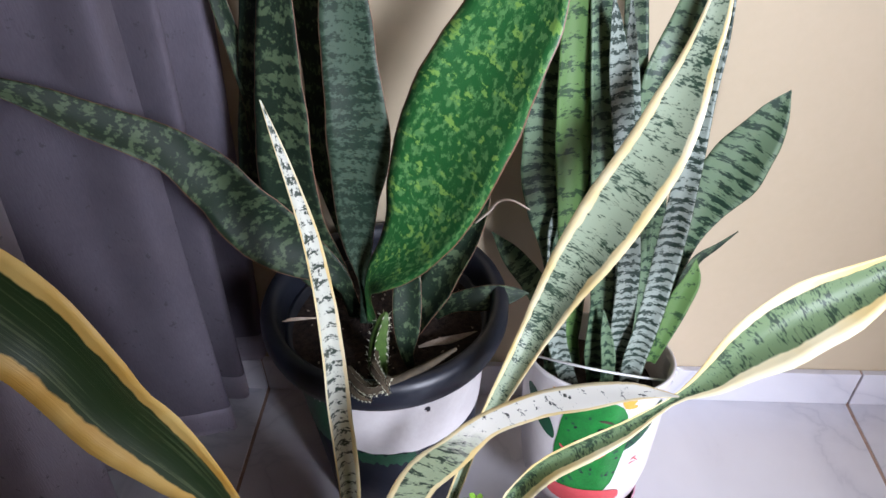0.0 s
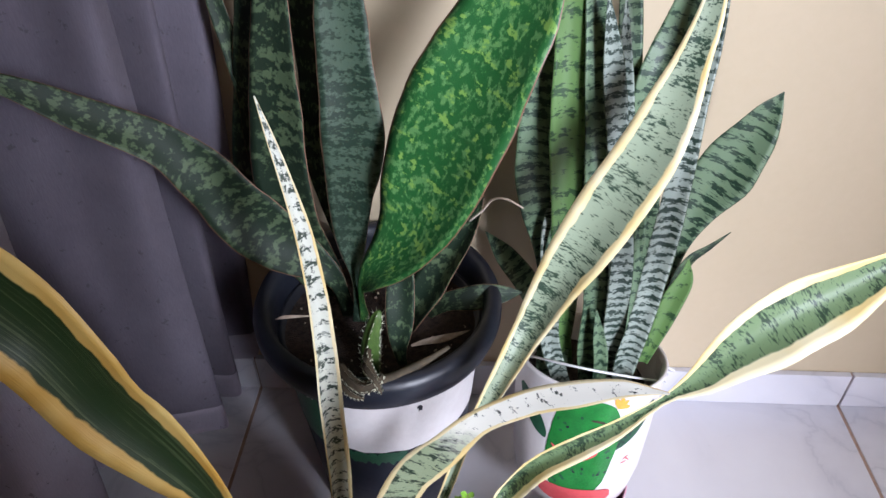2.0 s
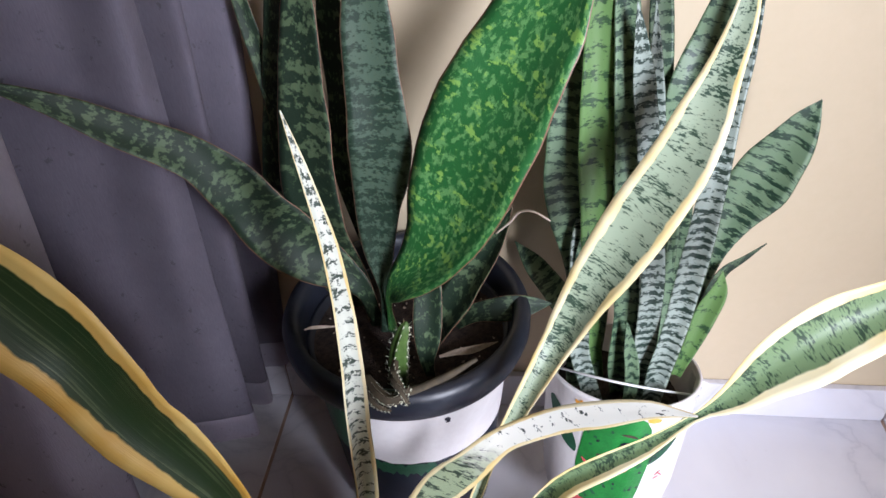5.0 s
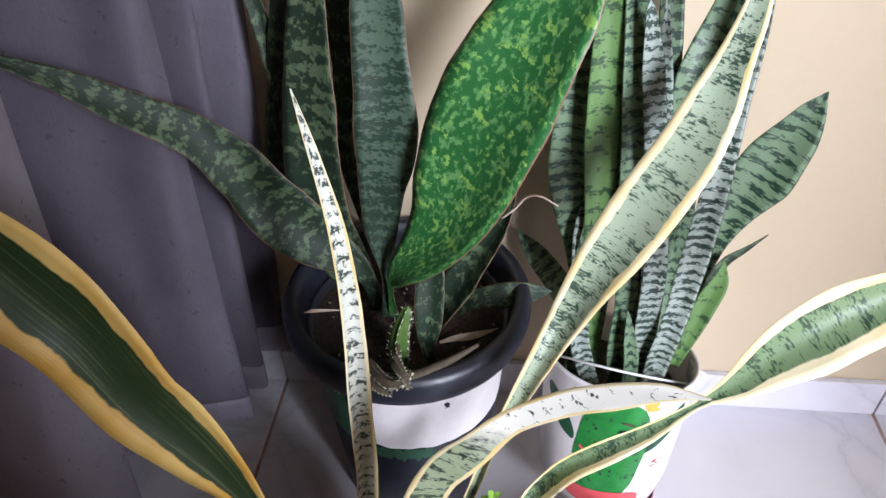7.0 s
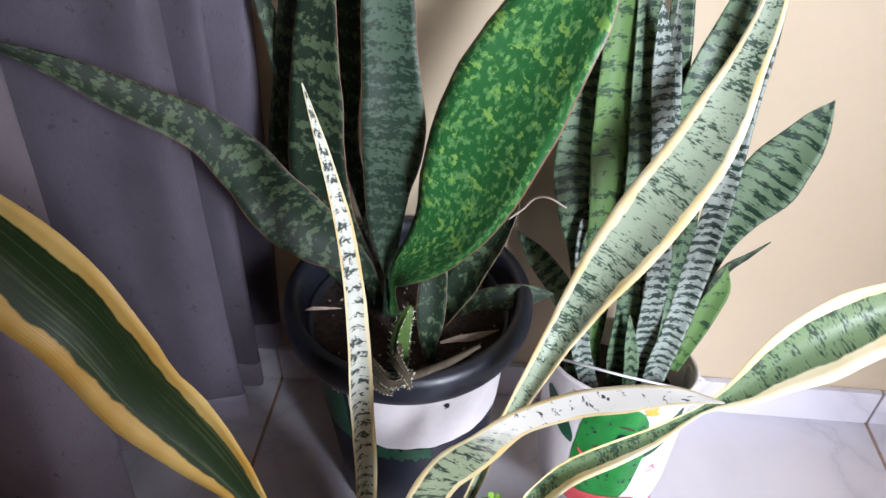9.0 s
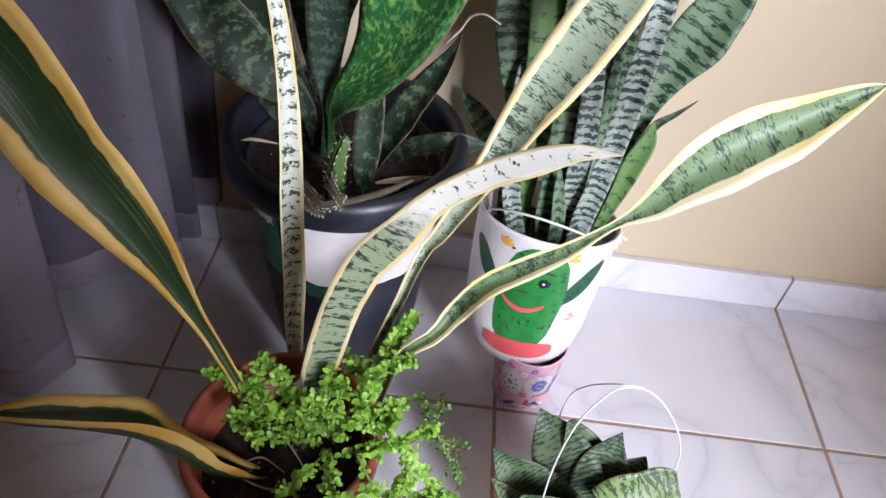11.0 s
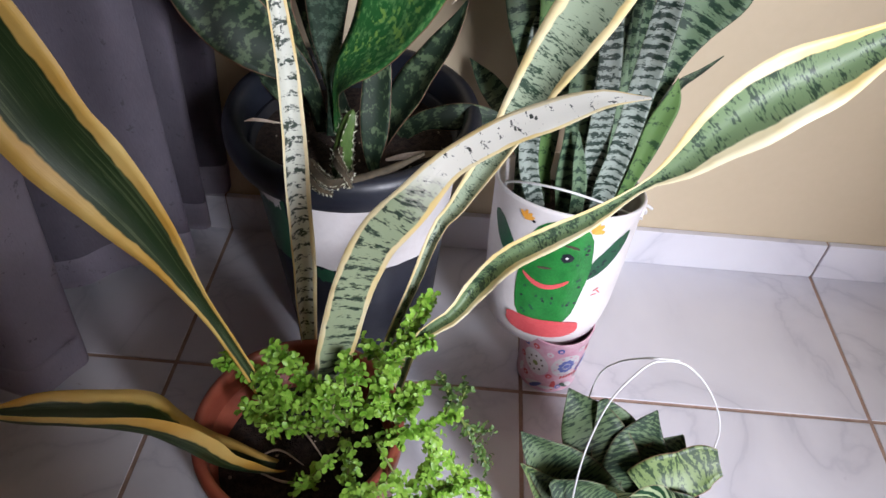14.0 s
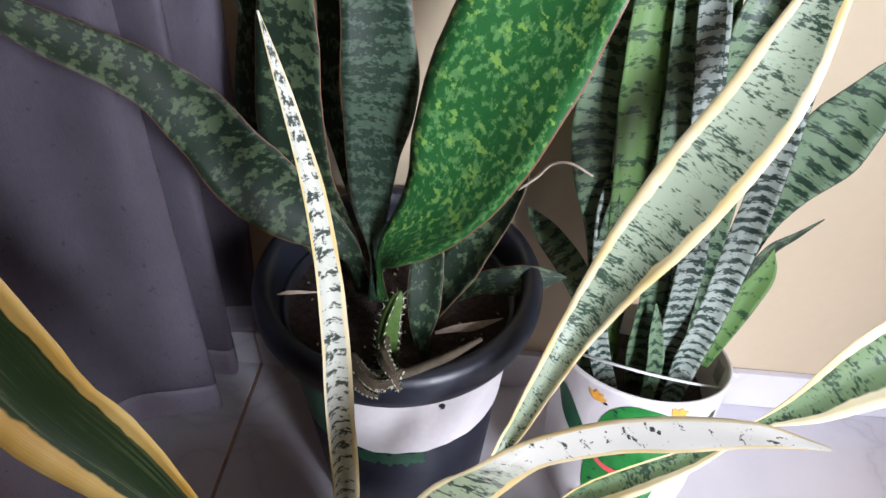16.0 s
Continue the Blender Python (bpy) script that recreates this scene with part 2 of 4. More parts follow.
def cloth_material(name, a, c2):
    m, tr, b = nodes(name, 0.9)
    co = objco(tr)
    st = tr.nodes.new("ShaderNodeMapping")
    tr.links.new(co, st.inputs[0])
    st.inputs["Scale"].default_value = (900, 900, 120)
    weave = noise_of(tr, st.outputs[0], 1.0, 2)
    blot = noise_of(tr, co, 14, 5)
    c = ramp(tr, calc(tr, "ADD", calc(tr, "MULTIPLY", weave, 0.4), calc(tr, "MULTIPLY", blot, 0.6)), [(0.3, a), (0.7, c2)])
    fleck = ramp(tr, noise_of(tr, co, 70, 4, 0.7), [(0.63, (0, 0, 0)), (0.68, (1, 1, 1))])
    c = mix(tr, calc(tr, "MULTIPLY", fleck, 0.55), c, (0.12, 0.11, 0.12))
    tr.links.new(c, b.inputs["Base Color"])
    bump(tr, b, weave, 0.3, 0.001)
    return m


M_TILE = tile_material()
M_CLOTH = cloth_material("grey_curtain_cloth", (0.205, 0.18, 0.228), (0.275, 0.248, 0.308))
# paler cloth: the doubled hem, and a lit copy for the near panel
M_HEM_LIT_PANEL = cloth_material("hem_and_lit_panel_cloth", (0.42, 0.375, 0.455), (0.53, 0.485, 0.575))


# ---- building blocks ----
def mesh_of(name, bm, material, smooth=True):
    me = bpy.data.meshes.new(name)
    bm.to_mesh(me)
    bm.free()
    for poly in me.polygons:
        poly.use_smooth = smooth
    me.materials.append(material)
    return me


def part(name, bm, material, parent, label="", smooth=True):
    ob = new(name, mesh_of(name, bm, material, smooth))
    ob.parent = parent
    if label:
        tagged(ob, label)
    return ob


def thing(name, at, label, category, group="", kind=""):
    ob = new(name)
    ob.location = at
    ob.empty_display_size = 0.05
    return tagged(ob, label, category, group, kind)


def box(bm, x0, y0, z0, x1, y1, z1, bevel=0.0):
    r = bmesh.ops.create_cube(bm, size=1.0)
    bmesh.ops.scale(bm, vec=(x1 - x0, y1 - y0, z1 - z0), verts=r["verts"])
    bmesh.ops.translate(bm, vec=((x0 + x1) / 2, (y0 + y1) / 2, (z0 + z1) / 2), verts=r["verts"])
    if bevel:
        edges = {e for v in r["verts"] for e in v.link_edges}
        bmesh.ops.bevel(bm, geom=list(edges), offset=bevel, segments=2, affect="EDGES", profile=0.5)
    return bm


def slab(name, dims, material, bevel=0.0, kind="structure", label="", category=""):
    bm = box(bmesh.new(), *dims, bevel)
    ob = new(name, mesh_of(name, bm, material, False))
    return tagged(ob, label, category, kind=kind)


def turned(profile, n=64, close=False):
    """A body of revolution round z from (radius, height) pairs."""
    bm = bmesh.new()
    rings = []
    for r, z in profile:
        if r < 1e-6:
            rings.append([bm.verts.new((0, 0, z))])
        else:
            rings.append([bm.verts.new((r * math.cos(2 * math.pi * k / n), r * math.sin(2 * math.pi * k / n), z)) for k in range(n)])
    for a, b in zip(rings[:-1], rings[1:]):
        for k in range(n):
            j = (k + 1) % n
            if len(a) == 1 and len(b) > 1:
                bm.faces.new((a[0], b[j], b[k]))
            elif len(b) == 1 and len(a) > 1:
                bm.faces.new((a[k], a[j], b[0]))
            elif len(a) > 1:
                bm.faces.new((a[k], a[j], b[j], b[k]))
    bmesh.ops.recalc_face_normals(bm, faces=bm.faces)
    return bm


def glide(points, n):
    """n places along a smooth line through the points (tuples of any length)."""
    p = np.array(points, float)
    d = np.r_[0, np.cumsum(np.sqrt((np.diff(p[:, :3], axis=0) ** 2).sum(1)) ** 0.5)]
    p = np.vstack([2 * p[0] - p[1], p, 2 * p[-1] - p[-2]])
    d = np.r_[-d[1], d, 2 * d[-1] - d[-2]]
    out = []
    for s in np.linspace(0, d[-2], n):
        i = min(max(int(np.searchsorted(d, s, "right")) - 1, 1), len(p) - 3)
        h = d[i + 1] - d[i]
        u = (s - d[i]) / h
        m0 = (p[i + 1] - p[i - 1]) / (d[i + 1] - d[i - 1]) * h
        m1 = (p[i + 2] - p[i]) / (d[i + 2] - d[i]) * h
        out.append((2 * u**3 - 3 * u**2 + 1) * p[i] + (u**3 - 2 * u**2 + u) * m0 + (3 * u**2 - 2 * u**3) * p[i + 1] + (u**3 - u**2) * m1)
    return np.array(out)


def tube(bm, points, radius, n=8, steps=0):
    """A round rod along a smooth line; radius: one number or one for each given point."""
    r = list(radius) if isinstance(radius, (list, tuple)) else [radius] * len(points)
    line = glide([(*p, q) for p, q in zip(points, r)], steps or 6 * len(points))
    rings, up = [], Vector((0.13, 0.31, 0.94))
    for k, row in enumerate(line):
        t = Vector(line[min(k + 1, len(line) - 1)][:3] - line[max(k - 1, 0)][:3]).normalized()
        a = t.cross(up).normalized()
        b = a.cross(t)
        up = b
        c = Vector(row[:3])
        rings.append([bm.verts.new(c + (a * math.cos(2 * math.pi * j / n) + b * math.sin(2 * math.pi * j / n)) * max(row[3], 1e-4)) for j in range(n)])
    for p, q in zip(rings[:-1], rings[1:]):
        for j in range(n):
            bm.faces.new((p[j], p[(j + 1) % n], q[(j + 1) % n], q[j]))
    bm.faces.new(rings[0][::-1])
    bm.faces.new(rings[-1])
    return bm


blade_count = [0]


def leaf(plant, material, points, face=(0, -0.8, 0.6), twist=0.0, cup=0.25, pale=0, dark=0, bright=0, mid=0, wave=0.05, steps=44, across=8, name="leaf", fold=0.0):
    """One fleshy blade: points are (x, y, z, width) from the base to the tip; face: the way its upper side looks; cup: how far it is hollowed; fold: how much more so towards its base."""
    blade_count[0] += 1
    tone = "mid" if mid else "pale" if pale else "dark" if dark else "bright" if bright else ""
    material = TONES.get((material, tone), material)
    base = Vector(plant.location)
    line = glide(points, steps)
    bm = bmesh.new()
    uvl = bm.loops.layers.uv.new("UVMap")
    top, low, uvs, run = [], [], [], 0.0
    look_to = Vector(face).normalized()
    seed = blade_count[0] * 3.7
    for k, row in enumerate(line):
        c, w = Vector(row[:3]), max(row[3], 0.0012)
        t = Vector(line[min(k + 1, steps - 1)][:3] - line[max(k - 1, 0)][:3]).normalized()
        run += 0 if k == 0 else float(np.linalg.norm(line[k][:3] - line[k - 1][:3]))
        side = t.cross(look_to).normalized()
        up = side.cross(t).normalized()
        turn = Matrix.Rotation(radians(twist), 3, t)
        side, up = turn @ side, turn @ up
        thick = 0.0012 + 0.06 * min(w, 0.03)
        a, b, uu = [], [], []
        for j in range(across + 1):
            s = 2 * j / across - 1
            edge = wave * w * noise.noise(Vector((seed + s * 0.6, run * 22, 3.1 * (1 if s > 0 else -1)))) * abs(s) ** 2
            hollow = cup + fold * max(0.0, 1 - 1.6 * k / steps) ** 1.2
            rise = hollow * w * 0.5 * (abs(s) ** 1.7) + edge
            wide = 0.5 * w * s * (1 - 0.12 * hollow) * (1 + 0.05 * noise.noise(Vector((seed, run * 30, 9.0 * (1 if s > 0 else -1)))))
            p = c + side * wide + up * rise
            h = thick * (1 - abs(s) ** 3) + 0.0004
            a.append(bm.verts.new(p - base + up * h * 0.3))
            b.append(bm.verts.new(p - base - up * h * 0.7))
            uu.append((j / across, run))
        top.append(a), low.append(b), uvs.append(uu)

    def quad(vs, us):
        f = bm.faces.new(vs)
        for loop, q in zip(f.loops, us):
            loop[uvl].uv = q

    for k in range(steps - 1):
        for j in range(across):
            us = (uvs[k][j], uvs[k][j + 1], uvs[k + 1][j + 1], uvs[k + 1][j])
            quad((top[k][j], top[k][j + 1], top[k + 1][j + 1], top[k + 1][j]), us)
            quad((low[k + 1][j], low[k + 1][j + 1], low[k][j + 1], low[k][j]), (us[3], us[2], us[1], us[0]))
        quad((top[k][0], top[k + 1][0], low[k + 1][0], low[k][0]), (uvs[k][0], uvs[k + 1][0], uvs[k + 1][0], uvs[k][0]))
        quad((top[k + 1][-1], top[k][-1], low[k][-1], low[k + 1][-1]), (uvs[k + 1][-1], uvs[k][-1], uvs[k][-1], uvs[k + 1][-1]))
    return part(name, bm, material, plant)


def soil(name, at, r, label):
    """A heap of crumbly earth."""
    bm = bmesh.new()
    rings = 10
    rows = [[bm.verts.new((0, 0, 0.004))]]
    for i in range(1, rings + 1):
        q = r * i / rings
        rows.append([bm.verts.new((q * math.cos(a), q * math.sin(a), 0.004 * (1 - i / rings) + 0.004 * noise.noise(Vector((q * 90 * math.cos(a), q * 90 * math.sin(a), r))))) for a in (2 * math.pi * k / 48 for k in range(48))])
    for k in range(48):
        j = (k + 1) % 48
        bm.faces.new((rows[0][0], rows[1][k], rows[1][j]))
        for i in range(1, rings):
            bm.faces.new((rows[i][k], rows[i + 1][k], rows[i + 1][j], rows[i][j]))
    ob = new(name, mesh_of(name, bm, M_SOIL))
    ob.location = at
    return tagged(ob, label, "soil", kind="stuff")


# ---- structure ----
WALL_Y = 0.265
slab("wall_north", (-2.6, WALL_Y, 0, 1.3, WALL_Y + 0.12, 2.5), M_WALL, label="cream painted wall behind the plants", category="wall")
# added unseen walls, kept dull so that little light bounces back
slab("wall_west", (-2.72, -2.4, 0, -2.6, WALL_Y + 0.12, 2.5), M_DIM, label="unseen side wall in dull beige that limits bounced light", category="wall")
slab("wall_east", (1.3, -1.0, 0, 1.42, WALL_Y + 0.12, 2.5), M_DIM, label="unseen side wall in dull beige that limits bounced light", category="wall")
slab("wall_east", (2.2, -2.4, 0, 2.32, -1.0, 2.5), M_DIM, label="unseen wall of an added next room in dull beige", category="wall")
# added unseen wall: its gap masks the lamp so the left side stays dark
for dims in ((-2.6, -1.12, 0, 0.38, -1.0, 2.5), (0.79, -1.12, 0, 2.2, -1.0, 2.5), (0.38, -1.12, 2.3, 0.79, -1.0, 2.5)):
    slab("light_blocking_wall", dims, M_DIM, label="unseen added wall whose gap narrows the window light", category="wall")
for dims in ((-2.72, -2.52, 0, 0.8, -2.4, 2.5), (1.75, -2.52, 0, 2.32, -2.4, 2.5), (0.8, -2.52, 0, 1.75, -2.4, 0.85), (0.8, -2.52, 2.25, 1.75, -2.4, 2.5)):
    slab("wall_south", dims, M_DIM, label="unseen added wall around a window in dull beige", category="wall")
# added unseen ceiling, dark brown to reduce the fill from above
slab("ceiling", (-2.72, -2.52, 2.5, 2.32, WALL_Y + 0.12, 2.6), M_CEILING_DIM, label="unseen added ceiling in dark brown that limits bounced light", category="ceiling")
floor = slab("floor", (-2.72, -2.52, -0.1, 2.32, WALL_Y + 0.12, -0.0012), M_GROUT, label="floor of marbled lilac grey tiles with brown joints", category="floor")
ground = slab("ground", (-60, -60, -0.3, 60, 60, -0.12), M_GROUT, label="bare ground outside", category="ground")

# ---- pots ----
terracotta_pot = thing("plant_pot", (-0.228, -0.190, 0), "round terracotta-coloured plastic pot with a rolled rim on the tiled floor", "plant pot", "plant pots")
part("body", turned([(0, 0.0), (0.078, 0.0), (0.082, 0.004), (0.0875, 0.165), (0.088, 0.172), (0.083, 0.172), (0.08, 0.1), (0.074, 0.012), (0, 0.012)]), M_TERRA, terracotta_pot)
part("rim", turned([(0.084, 0.165), (0.0905, 0.166), (0.094, 0.171), (0.0955, 0.192), (0.094, 0.199), (0.090, 0.201), (0.086, 0.199), (0.084, 0.19), (0.084, 0.165)]), M_TERRA, terracotta_pot)
soil("potting_soil", (-0.228, -0.190, 0.138), 0.081, "dark crumbly potting soil in the terracotta pot")

dark_pot = thing("plant_pot", (-0.223, 0.122, 0), "wide black plastic pot with a white-painted body on the floor", "plant pot", "plant pots")
part("body", turned([(0, 0), (0.09, 0), (0.094, 0.005), (0.118, 0.3), (0.112, 0.3), (0.088, 0.012), (0, 0.012)]), M_BLACK, dark_pot)
part("rim", turned([(0.112, 0.29), (0.126, 0.29), (0.1365, 0.298), (0.141, 0.312), (0.141, 0.325), (0.137, 0.334), (0.129, 0.336), (0.123, 0.332), (0.12, 0.318), (0.117, 0.296), (0.112, 0.29)], 80), M_BLACK, dark_pot, "thick rounded black rim")
soil("potting_soil", (-0.223, 0.122, 0.287), 0.113, "dark reddish potting soil in the black pot")

pink_pot = thing("plant_pot", (0.078, -0.209, 0), "pink plastic pot with a black liner and a wire handle", "plant pot", "plant pots")
part("body", turned([(0, 0), (0.049, 0), (0.052, 0.003), (0.0752, 0.115), (0.0765, 0.12), (0.0742, 0.12), (0.048, 0.008), (0, 0.008)]), M_PINK, pink_pot)
part("liner", turned([(0.0655, 0.076), (0.0744, 0.1205), (0.078, 0.121), (0.0802, 0.123), (0.0798, 0.127), (0.0764, 0.128), (0.074, 0.126), (0.0638, 0.076)]), M_BLACK, pink_pot, "black plastic liner")
soil("potting_soil", (0.078, -0.209, 0.094), 0.068, "dark potting soil in the pink pot")

# ---- plants ----
snake_plant_yellow = thing("snake_plant", (-0.22, -0.16, 0.16), "snake plant with yellow-edged banded blades in the terracotta pot", "snake plant", "snake plants")
snake_plant_broad = thing("snake_plant", (-0.226, 0.122, 0.258), "broad-leaved dark snake plant with mottled blades in the black pot", "snake plant", "snake plants")
snake_plant_banded = thing("snake_plant", (0.024, 0.112, 0.215), "upright snake plant with grey-green banded blades in the painted bucket", "snake plant", "snake plants")
snake_plant_rosette = thing("snake_plant", (0.082, -0.189, 0.088), "low rosette snake plant with striped pointed leaves in the pink pot", "snake plant", "snake plants")
# -- blades --
leaf(snake_plant_yellow, M_VAR, [(-0.238, -0.122, 0.136, 0.011), (-0.241, -0.100, 0.175, 0.016), (-0.244, -0.082, 0.221, 0.022), (-0.243, -0.070, 0.296, 0.025), (-0.244, -0.058, 0.365, 0.024), (-0.244, -0.046, 0.426, 0.022), (-0.247, -0.034, 0.481, 0.019), (-0.253, -0.023, 0.531, 0.016), (-0.263, -0.013, 0.578, 0.011), (-0.272, -0.005, 0.614, 0.006), (-0.278, 0.000, 0.638, 0.001)], cup=0.5, twist=32, pale=1, fold=0.7)
leaf(snake_plant_yellow, M_VAR, [(-0.174, -0.132, 0.136, 0.009), (-0.156, -0.112, 0.218, 0.010), (-0.133, -0.092, 0.288, 0.012), (-0.115, -0.070, 0.339, 0.014), (-0.101, -0.042, 0.340, 0.019), (-0.063, 0.018, 0.373, 0.032), (-0.035, 0.030, 0.437, 0.046), (-0.005, 0.040, 0.496, 0.059), (0.023, 0.050, 0.549, 0.056), (0.042, 0.060, 0.596, 0.047), (0.055, 0.072, 0.639, 0.030), (0.063, 0.080, 0.671, 0.022), (0.065, 0.083, 0.703, 0.012), (0.065, 0.085, 0.729, 0.001)], cup=0.25, twist=-18, fold=1.3)
leaf(snake_plant_yellow, M_VAR, [(-0.215, -0.160, 0.136, 0.014), (-0.211, -0.150, 0.188, 0.020), (-0.199, -0.153, 0.254, 0.034), (-0.180, -0.157, 0.340, 0.036), (-0.160, -0.160, 0.402, 0.035), (-0.135, -0.162, 0.443, 0.033), (-0.110, -0.169, 0.486, 0.022), (-0.077, -0.180, 0.523, 0.019), (-0.051, -0.191, 0.546, 0.018), (-0.030, -0.201, 0.563, 0.011), (-0.017, -0.207, 0.569, 0.005), (-0.008, -0.212, 0.573, 0.001)], cup=0.08, face=(0.38, -0.68, 0.62), mid=1)
leaf(snake_plant_yellow, M_VAR, [(-0.153, -0.145, 0.136, 0.008), (-0.128, -0.130, 0.254, 0.012), (-0.097, -0.118, 0.283, 0.018), (-0.080, -0.100, 0.299, 0.024), (-0.056, -0.098, 0.338, 0.025), (-0.021, -0.095, 0.366, 0.024), (0.008, -0.092, 0.387, 0.018), (0.043, -0.087, 0.419, 0.008), (0.065, -0.084, 0.440, 0.025), (0.081, -0.081, 0.463, 0.041), (0.103, -0.078, 0.488, 0.056), (0.125, -0.074, 0.506, 0.057), (0.147, -0.070, 0.519, 0.050), (0.172, -0.066, 0.537, 0.034), (0.197, -0.062, 0.554, 0.015), (0.209, -0.060, 0.560, 0.001)], cup=0.62, bright=1, fold=1.1)
leaf(snake_plant_yellow, M_VAR, [(-0.257, -0.176, 0.136, 0.008), (-0.266, -0.172, 0.223, 0.012), (-0.280, -0.168, 0.268, 0.013), (-0.302, -0.165, 0.334, 0.020), (-0.330, -0.165, 0.419, 0.052), (-0.363, -0.163, 0.480, 0.068), (-0.388, -0.158, 0.537, 0.071), (-0.415, -0.152, 0.569, 0.074), (-0.441, -0.146, 0.597, 0.067), (-0.466, -0.138, 0.619, 0.049), (-0.502, -0.125, 0.629, 0.025), (-0.536, -0.110, 0.629, 0.001)], cup=0.35, dark=1)
leaf(snake_plant_yellow, M_VAR_FOLD, [(-0.244, -0.205, 0.132, 0.012), (-0.267, -0.215, 0.149, 0.026), (-0.293, -0.228, 0.181, 0.036), (-0.312, -0.238, 0.225, 0.042), (-0.328, -0.248, 0.262, 0.044), (-0.347, -0.258, 0.285, 0.043), (-0.372, -0.268, 0.302, 0.036), (-0.398, -0.276, 0.313, 0.024), (-0.422, -0.282, 0.326, 0.001)], cup=1.0, wave=0.12, face=(0.05, 0.32, 1))
leaf(snake_plant_broad, M_BROAD, [(-0.236, 0.108, 0.303, 0.016), (-0.234, 0.088, 0.366, 0.008), (-0.220, 0.072, 0.402, 0.032), (-0.193, 0.066, 0.436, 0.059), (-0.168, 0.066, 0.478, 0.083), (-0.146, 0.070, 0.538, 0.111), (-0.125, 0.077, 0.587, 0.113), (-0.102, 0.086, 0.634, 0.104), (-0.079, 0.095, 0.679, 0.083), (-0.061, 0.100, 0.717, 0.050), (-0.051, 0.100, 0.747, 0.020), (-0.048, 0.100, 0.765, 0.001)], cup=0.25, twist=-20, bright=1)
leaf(snake_plant_broad, M_BROAD, [(-0.243, 0.110, 0.300, 0.020), (-0.240, 0.100, 0.368, 0.011), (-0.242, 0.105, 0.420, 0.032), (-0.239, 0.110, 0.473, 0.047), (-0.232, 0.114, 0.520, 0.061), (-0.231, 0.118, 0.554, 0.062), (-0.233, 0.124, 0.604, 0.053), (-0.233, 0.128, 0.658, 0.046), (-0.231, 0.130, 0.707, 0.032), (-0.229, 0.130, 0.744, 0.015), (-0.227, 0.130, 0.767, 0.001)], cup=0.2, pale=1)
leaf(snake_plant_broad, M_BROAD, [(-0.257, 0.130, 0.280, 0.020), (-0.273, 0.128, 0.360, 0.028), (-0.299, 0.132, 0.411, 0.056), (-0.311, 0.138, 0.472, 0.069), (-0.309, 0.146, 0.540, 0.064), (-0.306, 0.154, 0.595, 0.053), (-0.302, 0.160, 0.646, 0.041), (-0.296, 0.165, 0.702, 0.021), (-0.290, 0.165, 0.741, 0.001)], cup=0.2, face=(-0.3, -0.85, 0.4))
leaf(snake_plant_broad, M_BROAD, [(-0.259, 0.160, 0.261, 0.030), (-0.337, 0.170, 0.348, 0.027), (-0.368, 0.190, 0.431, 0.039), (-0.354, 0.200, 0.552, 0.031), (-0.339, 0.200, 0.640, 0.023), (-0.328, 0.200, 0.702, 0.012), (-0.323, 0.200, 0.730, 0.002)], cup=0.2, face=(-0.3, -0.85, 0.4))
leaf(snake_plant_broad, M_BROAD, [(-0.256, 0.120, 0.308, 0.020), (-0.271, 0.118, 0.362, 0.025), (-0.318, 0.120, 0.400, 0.061), (-0.353, 0.117, 0.446, 0.072), (-0.378, 0.112, 0.491, 0.060), (-0.408, 0.105, 0.528, 0.045), (-0.438, 0.097, 0.550, 0.040), (-0.475, 0.088, 0.574, 0.034), (-0.511, 0.076, 0.602, 0.023), (-0.542, 0.064, 0.622, 0.013), (-0.557, 0.055, 0.633, 0.007), (-0.565, 0.048, 0.641, 0.001)], cup=0.3, face=(-0.3, -0.55, 0.75))
leaf(snake_plant_broad, M_BROAD, [(-0.280, 0.170, 0.270, 0.020), (-0.351, 0.180, 0.461, 0.014), (-0.358, 0.200, 0.532, 0.017), (-0.366, 0.210, 0.584, 0.020), (-0.377, 0.220, 0.633, 0.018), (-0.384, 0.225, 0.680, 0.013), (-0.389, 0.230, 0.723, 0.002)], cup=0.3)
leaf(snake_plant_broad, M_BROAD, [(-0.240, 0.170, 0.271, 0.020), (-0.288, 0.180, 0.462, 0.019), (-0.284, 0.190, 0.564, 0.023), (-0.285, 0.200, 0.613, 0.027), (-0.283, 0.200, 0.656, 0.024), (-0.277, 0.200, 0.716, 0.002)], cup=0.2)
leaf(snake_plant_broad, M_BROAD, [(-0.200, 0.110, 0.274, 0.020), (-0.180, 0.090, 0.330, 0.035), (-0.155, 0.100, 0.372, 0.049), (-0.128, 0.120, 0.410, 0.036), (-0.113, 0.130, 0.438, 0.018), (-0.106, 0.135, 0.459, 0.001)], cup=0.4, face=(-0.75, -0.6, 0.2))
leaf(snake_plant_broad, M_BROAD, [(-0.190, 0.140, 0.273, 0.020), (-0.147, 0.130, 0.314, 0.022), (-0.114, 0.130, 0.323, 0.030), (-0.082, 0.135, 0.325, 0.022), (-0.058, 0.140, 0.324, 0.001)], cup=0.3)
leaf(snake_plant_broad, M_BROAD, [(-0.188, 0.055, 0.281, 0.008), (-0.193, 0.060, 0.307, 0.016), (-0.191, 0.065, 0.345, 0.030), (-0.190, 0.075, 0.377, 0.032), (-0.189, 0.085, 0.407, 0.027), (-0.191, 0.110, 0.439, 0.002)], cup=0.4)
